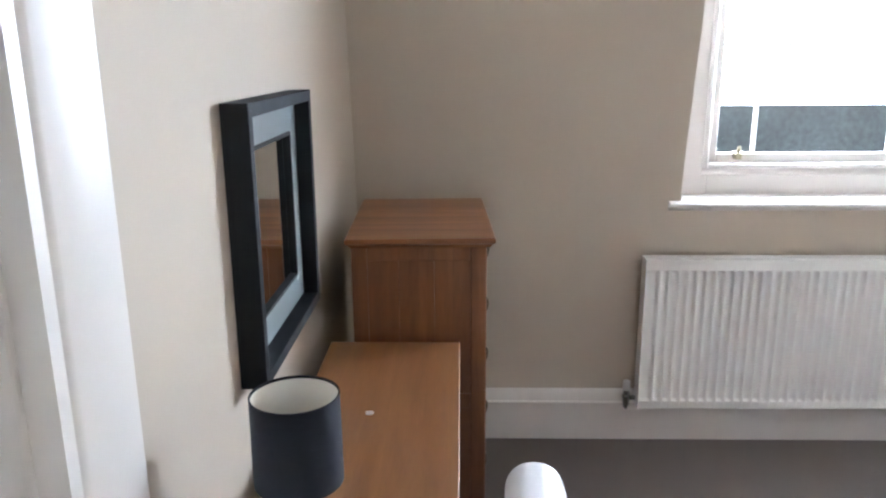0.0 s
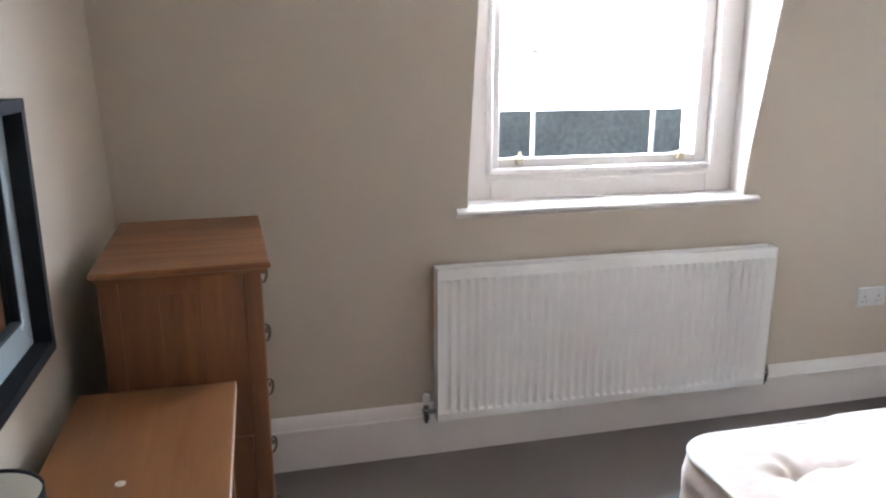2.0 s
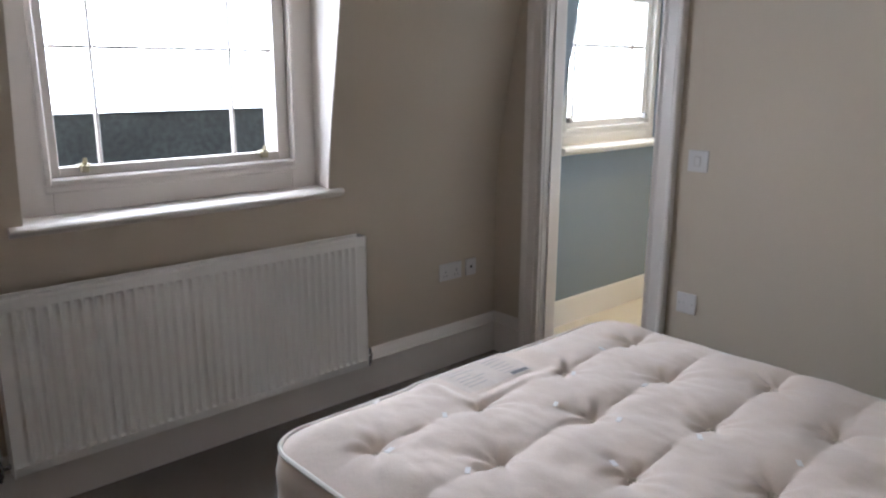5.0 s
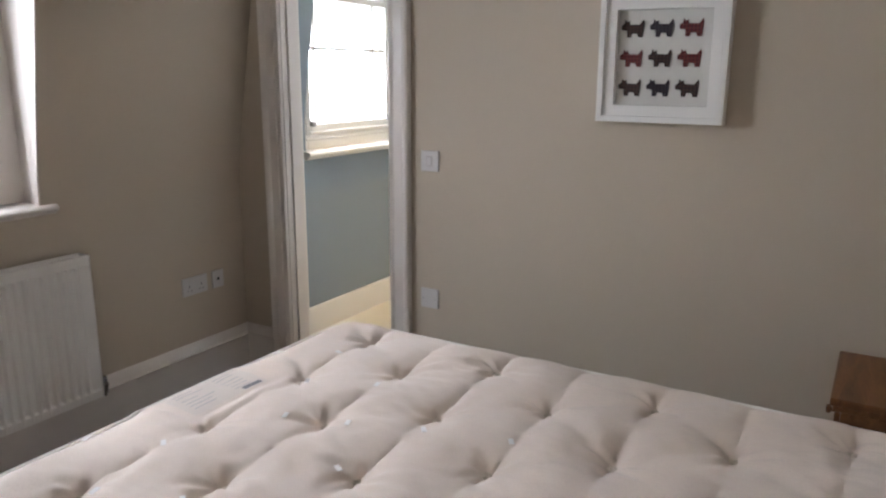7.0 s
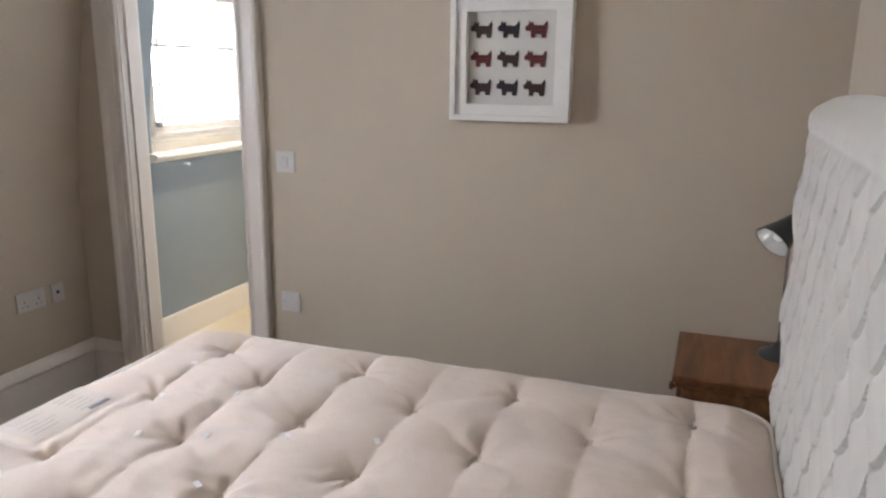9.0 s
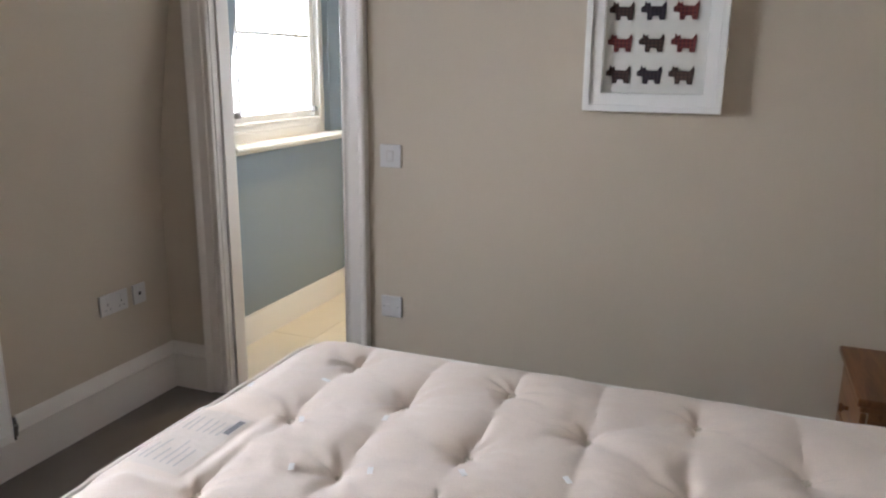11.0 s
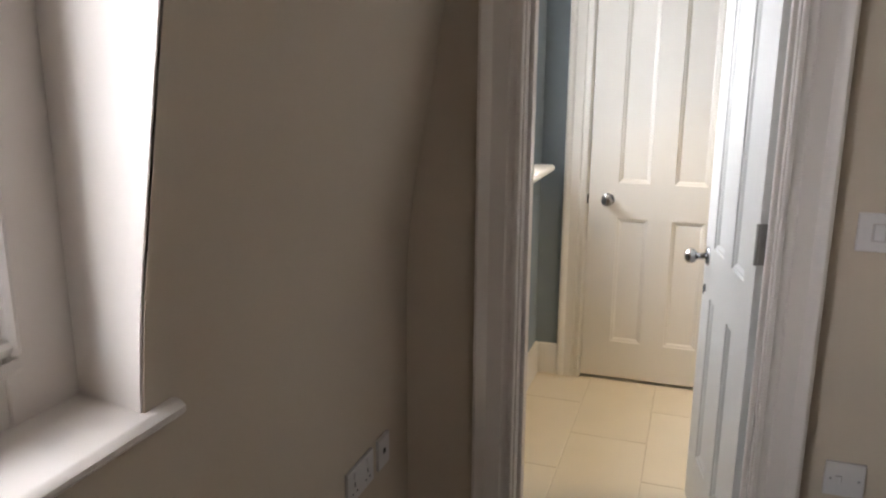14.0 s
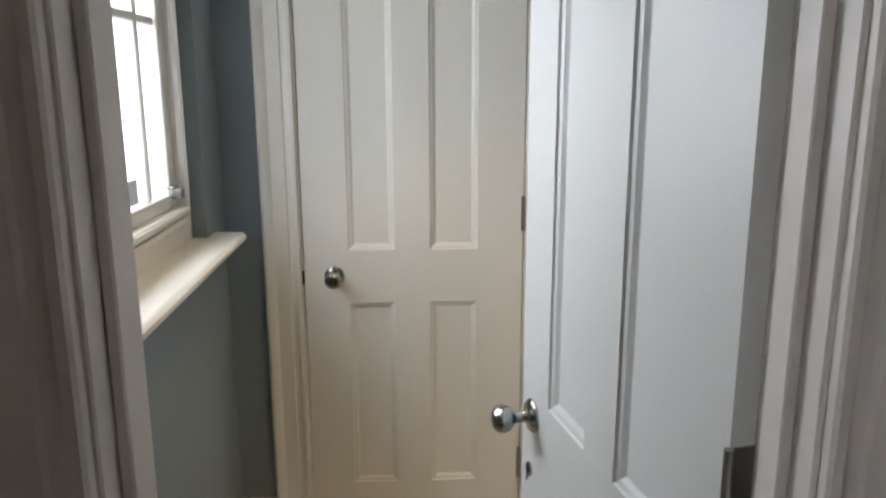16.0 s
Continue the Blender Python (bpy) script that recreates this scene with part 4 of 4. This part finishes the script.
def headboard():
    """Padded board with buttoned diamonds and fan-shaped pleats."""
    x0, x1, z0, z1, yb = 1.30, 2.80, 0.12, 1.40, Y_S + 0.03
    nx, nz = 420, 340
    bm = bmesh.new()
    g = []
    for j in range(nz + 1):
        row = []
        z = z0 + (z1 - z0) * j / nz
        for i in range(nx + 1):
            x = x0 + (x1 - x0) * i / nx
            e = min(x - x0, x1 - x, z1 - z)
            pad = 0.118 * (1 - (1 - min(1, max(0, e) / 0.06)) ** 2) ** 0.5
            swell = 0.008 * math.sin(z * 24) * math.exp(-((min(x - x0, x1 - x) - 0.05) / 0.06) ** 2)
            pad += swell * min(1, max(0, e) / 0.03) - 0.016 * max(0, 1 - (z1 - z) / 0.14) * min(1, max(0, e) / 0.02)
            inner = min(1, max(0, (min(e + 0.05, z1 - z) - 0.09) / 0.02))
            d = -scale_relief(x, z) * inner
            border = 0.003 * math.exp(-((z1 - z - 0.09) / 0.008) ** 2)
            w = 0.002 * noise.noise((x * 18, z * 18, 2))
            row.append(bm.verts.new((x, yb + 0.016 + pad - d - border + w, z)))
        g.append(row)
    for a, b in zip(g, g[1:]):
        for i in range(nx):
            bm.faces.new((a[i], a[i + 1], b[i + 1], b[i]))
    rim = [g[0][0]] + [r[0] for r in g[1:]] + g[-1][1:] + [r[-1] for r in g[-2::-1]]
    back = [bm.verts.new((v.co.x, yb, v.co.z)) for v in rim]
    for i in range(len(rim) - 1):
        bm.faces.new((rim[i], rim[i + 1], back[i + 1], back[i]))
    hb = part("headboard", bm, M_SATIN, bed, "silver-grey satin headboard stitched in scales", smooth=True)
    part("headboard_post", nbox(1.5, 1.56, Y_S + 0.04, BY0 + 0.01, FLOOR, 0.14), M_DARK, bed)
    part("headboard_post", nbox(2.54, 2.6, Y_S + 0.04, BY0 + 0.01, FLOOR, 0.14), M_DARK, bed)


headboard()

# ---- mattress ----
TUFTS = []
for k in range(7):
    for j in range(4):
        ty = 0.246 + 0.4555 * j + (0.2278 if k % 2 else 0)
        if ty < BY1 - 0.12:
            TUFTS.append((2.508 - 0.17 * k, ty))
Z_TOP = 0.572


def top_height(x, y):
    e = min(x - BX0, BX1 - x, y - BY0, BY1 - y)
    u, v = (x - 2.508) / 0.34, (y - 0.246) / 0.4555
    a, b = u + v, u - v
    sa, sb = math.sin(math.pi * a), math.sin(math.pi * b)
    pil = (((sa * sa + 0.008) * (sb * sb + 0.008)) ** 0.5 - 0.008) ** 0.5
    nt = min(TUFTS, key=lambda t: (x - t[0]) ** 2 + (y - t[1]) ** 2)
    dx, dy = x - nt[0], y - nt[1]
    near = math.hypot(dx, dy)
    ang = math.atan2(dy, dx) + 3 * noise.noise((nt[0] * 7, nt[1] * 7, 0))
    pucker = 0.004 * math.sin(6 * ang + 5 * noise.noise((x * 9, y * 9, 3))) * min(1, near / 0.03) * math.exp(-(near / 0.10) ** 2)
    # the cover gathers into one sharp fold across the bed at every tuft, longer towards the border
    bend = dy + 0.022 * noise.noise((x * 6, y * 6, 11)) * min(1, abs(dx) / 0.05)
    reach = 0.17 if dx > 0 else 0.09
    fold = 0.006 * math.exp(-abs(bend) / 0.016) * math.exp(-(dx / reach) ** 2)
    dip = pucker + fold + 0.006 * math.exp(-(near / 0.02) ** 2) + 0.005 * math.exp(-(near / 0.06) ** 2)
    # rows of tufts draw the cover into channels that run across the bed, deepest at each tuft
    v2 = (y - 0.246) / 0.2278 + 0.09 * noise.noise((x * 5, y * 5, 21))
    row = round(v2)
    dr = (x - 2.508 + (0.17 if row % 2 else 0) + 0.17) % 0.34 - 0.17
    pull = 0.3 + 0.7 * math.exp(-(dr / (0.15 if dr > 0 else 0.10)) ** 2)
    channel = 1 - pull * (1 - abs(math.sin(math.pi * v2)) ** 0.55)
    crown = 0.026 * (0.7 * channel + 0.3 * pil) + 0.014
    inner = min(1, max(0, e / 0.12))
    wr = 0.006 * noise.noise((x * 5, y * 5, 8)) + 0.004 * noise.noise((x * 13, y * 17, 1)) + 0.0016 * noise.noise((x * 36, y * 24, 5))
    edge = -0.02 * (1 - min(1, e / 0.06)) ** 2
    soft = inner * inner * (3 - 2 * inner)
    h = Z_TOP - 0.004 + (crown - dip + 0.006) * soft + (1 - soft) * 0.006 + wr * inner + edge
    # the sewn label keeps its patch of the cover taut
    off = max(1.84 - x, x - 2.14, 1.672 - y, y - 1.845, 0)
    taut = max(0, 1 - off / 0.05)
    taut = taut * taut * (3 - 2 * taut) * 0.85
    return h + (Z_TOP + 0.018 + edge + 0.5 * wr - h) * taut


def mattress():
    root = thing("mattress", ((BX0 + BX1) / 2, 1.0, 0.325), "bare cream tufted double mattress on the bed base", "mattress")
    nx, ny = 190, 250
    bm = bmesh.new()
    R = 0.11

    def corner(x, y):
        """Rounds the plan of the rectangle at its corners."""
        cx = min(max(x, BX0 + R), BX1 - R)
        cy = min(max(y, BY0 + R), BY1 - R)
        dx, dy = x - cx, y - cy
        if dx and dy:
            m = max(abs(dx), abs(dy))
            s = m / math.hypot(dx, dy)
            return cx + dx * s, cy + dy * s
        return x, y
    g = []
    for j in range(ny + 1):
        row = []
        for i in range(nx + 1):
            x, y = BX0 + (BX1 - BX0) * i / nx, BY0 + (BY1 - BY0) * j / ny
            h = top_height(x, y)
            x, y = corner(x, y)
            row.append(bm.verts.new((x, y, h)))
        g.append(row)
    for a, b in zip(g, g[1:]):
        for i in range(nx):
            bm.faces.new((a[i], a[i + 1], b[i + 1], b[i]))
    rim = g[0][:-1] + [r[-1] for r in g[:-1]] + g[-1][:0:-1] + [r[0] for r in g[:0:-1]]
    prev, k = rim, len(rim)
    c = Vector(((BX0 + BX1) / 2, (BY0 + BY1) / 2, 0))
    for dz, o in ((-0.018, 0.010), (-0.05, 0.018), (-0.10, 0.014), (-0.14, 0.018), (-0.19, 0.015), (-0.222, 0.004)):
        cur = []
        for i, v in enumerate(rim):
            n = Vector((rim[(i + 1) % k].co.y - rim[i - 1].co.y, -(rim[(i + 1) % k].co.x - rim[i - 1].co.x), 0)).normalized()
            p = v.co + n * (o + 0.002 * noise.noise((v.co.x * 9, v.co.y * 9, dz * 20)))
            cur.append(bm.verts.new((p.x, p.y, 0.551 + dz)))
        for i in range(k):
            bm.faces.new((prev[i], prev[(i + 1) % k], cur[(i + 1) % k], cur[i]))
        prev = cur
    bm.faces.new(prev)
    loop = [v.co.copy() for v in rim[::3]]
    part("cover", bm, M_MAT, root, smooth=True)
    for nm, dz in (("top_piping", 0.004), ("bottom_piping", -0.218)):
        pp = [(p.x + (p.x - c.x) * 0.004, p.y + (p.y - c.y) * 0.004, (p.z if dz > 0 else 0.551) + dz) for p in loop]
        part(nm, tube(bmesh.new(), pp + [pp[0]], 0.0062, 6), M_PIPE, root, "rounded piped edge", smooth=True)
    for tx, ty in TUFTS:
        z = top_height(tx, ty)
        b = bmesh.new()
        for q in range(5):
            a = q * 1.257 + tx * 9
            lathe(b, [(0, 0), (0.0055, 0.001), (0.006, 0.004), (0.004, 0.008), (0, 0.009)], (tx + 0.007 * math.cos(a), ty + 0.007 * math.sin(a), z), (0.3 * math.cos(a), 0.3 * math.sin(a), 1), 6)
        part("tuft", b, M_FELT, root, "cream felt tuft")
    for x, y, a in ((1.637, 1.81, 20), (1.699, 1.613, 50), (1.49, 1.567, 15), (1.558, 1.386, 40), (2.289, 1.81, 15), (2.36, 1.625, 70), (2.144, 1.565, 30), (2.223, 1.385, 10), (2.062, 1.133, 40), (1.999, 1.312, 20), (2.122, 0.93, 35), (1.95, 1.469, 25), (1.82, 1.20, 60)):
        z = max(top_height(x + i * 0.012, y + j * 0.012) for i in (-1, 0, 1) for j in (-1, 0, 1))
        b = nbox(-0.013, 0.013, -0.006, 0.006, 0, 0.0012)
        b.transform(pose(x, y, z - 0.0005, 0, 0, a))
        part("woven_tab", b, M_TAB, root, "tiny white woven tab")
    for i in range(11):
        for zz in (0.485, 0.405):
            spots = [((BX0 + 0.1 + i * 0.118, BY1 + 0.011, zz), (0, 1, 0)), ((BX0 - 0.011, BY0 + 0.12 + i * 0.16, zz), (-1, 0, 0))]
            for at, ax in spots:
                part("side_stitch", lathe(bmesh.new(), [(0, -0.002), (0.007, -0.001), (0.006, 0.003), (0, 0.004)], at, ax, 8), M_FELT, root)
    # sewn maker's label with faint lines of print
    lab = bmesh.new()
    P = lambda s, t: (1.85 + 0.268 * s + 0.014 * t, 1.680 + 0.16 * t)

    def patch(b, s0, s1, t0, t1, lift):
        n = 20
        gg = []
        for j in range(9):
            rw = []
            for i in range(n + 1):
                x, y = P(s0 + (s1 - s0) * i / n, t0 + (t1 - t0) * j / 8)
                rw.append(b.verts.new((x, y, top_height(x, y) + lift)))
            gg.append(rw)
        for q, r in zip(gg, gg[1:]):
            for i in range(n):
                b.faces.new((q[i], q[i + 1], r[i + 1], r[i]))
    patch(lab, 0, 1, 0, 1, 0.0015)
    lb = part("label", lab, M_LABEL, root, "sewn cream label with faint print")
    hem = bmesh.new()
    for s0, s1, t0, t1 in ((0, 1, 0, 0.03), (0, 1, 0.97, 1), (0, 0.012, 0.03, 0.97), (0.988, 1, 0.03, 0.97)):
        patch(hem, s0, s1, t0, t1, 0.0022)
    part("hem", hem, M_MAT, lb)
    ink = bmesh.new()
    for t in (0.2, 0.32, 0.44, 0.56, 0.72, 0.82):
        patch(ink, 0.1, 0.4 + 0.1 * math.sin(t * 30), t, t + 0.028, 0.0026)
        patch(ink, 0.62, 0.85, t, t + 0.028, 0.0026)
    part("print_lines", ink, M_FADED, lb)
    mark = bmesh.new()
    patch(mark, 0.68, 0.93, 0.06, 0.17, 0.003)
    part("print_mark", mark, M_INK, lb)
    return root


mattress()


# ---- bedside ----
def bedside():
    x0, x1, y0, y1, zt = 2.875, 3.285, -0.07, 0.30, 0.572
    root = thing("bedside_cabinet", ((x0 + x1) / 2, (y0 + y1) / 2, FLOOR), "small dark-stained pine bedside cabinet", "bedside cabinet")
    part("top", nbox(x0 - 0.012, x1 + 0.008, y0 - 0.01, y1 + 0.012, zt - 0.022, zt, 0.005), M_PINE, root)
    part("moulding", nbox(x0 - 0.004, x1 + 0.002, y0, y1 + 0.004, zt - 0.04, zt - 0.0225, 0.006), M_PINE, root)
    part("carcass", nbox(x0, x1, y0, y1 - 0.018, 0.06, zt - 0.0405, 0.003), M_PINE, root)
    part("plinth", nbox(x0 - 0.006, x1 + 0.004, y0, y1 - 0.01, FLOOR, 0.0595, 0.004), M_PINE, root)
    for za, zb in ((0.08, 0.37), (0.385, 0.52)):
        d = part("drawer" if za > 0.2 else "cupboard_door", nbox(x0 + 0.02, x1 - 0.02, y1 - 0.0175, y1 - 0.002, za, zb, 0.004), M_PINE, root)
        part("handle", lathe(bmesh.new(), [(0, 0), (0.007, 0), (0.006, 0.01), (0.015, 0.018), (0.012, 0.026), (0, 0.028)], ((x0 + x1) / 2, y1 - 0.002, (za + zb) / 2), (0, 1, 0), 14), M_PINE, d, smooth=True)
    return root


bedside()


def reading_lamp():
    bx, by, z = 3.15, 0.008, 0.572
    root = thing("bedside_lamp", (bx, by, z), "grey metal reading lamp with a tilted cone shade", "desk lamp")
    part("base", lathe(bmesh.new(), [(0, 0), (0.058, 0), (0.06, 0.004), (0.056, 0.012), (0.035, 0.024), (0.016, 0.034), (0.008, 0.05), (0, 0.052)], (bx, by, z), seg=32), M_LAMPMETAL, root, smooth=True)
    head = Vector((bx - 0.022, by + 0.005, z + 0.405))
    part("stem", tube(bmesh.new(), [(bx, by, z + 0.045), (bx - 0.006, by + 0.001, z + 0.2), tuple(head)], 0.0045), M_CHROME, root, smooth=True)
    ax = Vector((-0.55, 0.62, -0.62)).normalized()
    tip = head - ax * 0.035 + Vector((0, 0, 0.03))
    sh = part("shade", lathe(bmesh.new(), [(0, 0), (0.014, 0.002), (0.022, 0.014), (0.03, 0.045), (0.048, 0.095), (0.056, 0.122), (0.058, 0.122), (0.0565, 0.12)], tip, tuple(ax), 32), M_LAMPMETAL, root, "dark grey enamelled cone", smooth=True)
    part("shade_inside", lathe(bmesh.new(), [(0.02, 0.016), (0.028, 0.046), (0.046, 0.095), (0.0545, 0.121)], tip, tuple(ax), 32), M_SILVER, sh, "silvered reflector", smooth=True)
    part("bulb", lathe(bmesh.new(), [(0.01, 0.02), (0.012, 0.05), (0.022, 0.075), (0.022, 0.09), (0.012, 0.105), (0, 0.108)], tip, tuple(ax), 18), M_BULB, root, "unlit bulb", smooth=True)
    part("knuckle", lathe(bmesh.new(), [(0, -0.012), (0.008, -0.012), (0.01, 0), (0.008, 0.012), (0, 0.012)], head, (0.3, 1, 0), 14), M_LAMPMETAL, root, smooth=True)
    a, b = tip + ax * 0.006, head
    c = [tuple(a.lerp(b, s) + Vector((0.05, -0.03, 0.02)) * math.sin(math.pi * s)) for s in [i / 12 for i in range(13)]]
    part("flex", tube(bmesh.new(), c, 0.003, 6), M_DARK, root, smooth=True)
    return root


reading_lamp()

# ---- bathroom ceiling lights ----
M_GLOW = glow("warm_downlight", (1.0, 0.72, 0.40), 4.0)
for i, (lx, ly) in enumerate(((4.18, 2.25), (4.18, 1.45))):
    r = thing("downlight", (lx, ly, H), "recessed warm bathroom downlight", "ceiling light", "bathroom downlights")
    part("bezel", lathe(bmesh.new(), [(0.03, -0.004), (0.045, -0.006), (0.047, 0.0), (0.03, 0.0)], (lx, ly, H), seg=24), M_CHROME, r, smooth=True)
    part("lens", lathe(bmesh.new(), [(0, -0.003), (0.03, -0.003), (0.03, 0.0), (0, 0.0)], (lx, ly, H), seg=24), M_GLOW, r)
    lamp = new("downlight_lamp", bpy.data.lights.new("downlight_lamp", "SPOT"))
    lamp.data.energy, lamp.data.color, lamp.data.spot_size, lamp.data.spot_blend, lamp.data.shadow_soft_size = 16, (1.0, 0.73, 0.35), radians(72), 0.5, 0.04
    lamp.matrix_world = look((lx, ly, H - 0.02), (lx, ly, 0))

# ---- outside ----
tagged(part("ground", nbox(-400, 400, 3.4, 800, -18.2, -18), M_GROUND, kind="structure"), "distant street level far below the window", "ground")
M_HAZE = glow("bright_haze", (0.96, 0.98, 1.0), 1.5)
tagged(part("backdrop", nbox(-600, 600, 60, 60.5, -40, 160), M_HAZE, kind="structure"), "bright overcast haze in the distance", "backdrop")
# the parapet and lead gutter that stand before the mansard
para = thing("parapet_wall", (0.0, 4.6, 0.3), "dark weathered parapet wall outside the sash window", "parapet")
part("wall", nbox(-4.0, 3.4, 4.5, 4.73, 0.3, 1.199), M_SLATE, para)
part("coping", nbox(-4.0, 3.42, 4.485, 4.75, 1.2, 1.228, 0.006, 2), M_RENDERW, para, "weathered stone coping")
gut = thing("lead_gutter", (0.0, 3.9, 0.3), "grey lead gutter behind the parapet", "gutter")
part("sole", nbox(-4.0, 3.4, 3.25, 4.499, 0.3, 0.76), M_LEAD, gut)
part("upstand", nbox(-4.0, 3.4, 4.44, 4.4995, 0.761, 0.85, 0.008, 2), M_LEAD, gut)
for i in range(8):
    part("roll", tube(bmesh.new(), [(-3.6 + i * 0.9, 3.252, 0.765), (-3.6 + i * 0.9, 4.438, 0.765)], 0.018, 10), M_LEAD, gut, smooth=True)

# ---- bathroom floor tiles ----
fl = tagged(part("floor_bathroom", nbox(3.385, X_D + 0.12, 0.85, 3.0, -0.15, -0.002), M_GROUT, kind="structure"), "cream ceramic floor tiles", "floor")
tm = {}
for r in range(9):
    ya = 2.97 - (r + 1) * 0.3
    for c in range(4):
        xa = 3.41 + c * 0.6 - (0.3 if r % 2 else 0)
        xb, yb = xa + 0.597, ya + 0.297
        x0, x1, y0, y1 = max(xa, 3.412), min(xb, X_D), max(ya, 1.0), min(yb, 2.95)
        if x1 - x0 < 0.02 or y1 - y0 < 0.02:
            continue
        key = (round(x1 - x0, 3), round(y1 - y0, 3))
        if key not in tm:
            b = nbox(0, key[0], 0, key[1], -0.004, 0.0, 0.0015, 1)
            me = bpy.data.meshes.new("tile")
            b.to_mesh(me)
            b.free()
            me.materials.append(M_TILE)
            tm[key] = me
        t = new("tile", tm[key])
        t.parent = fl
        t.location = (x0, y0, 0.0)
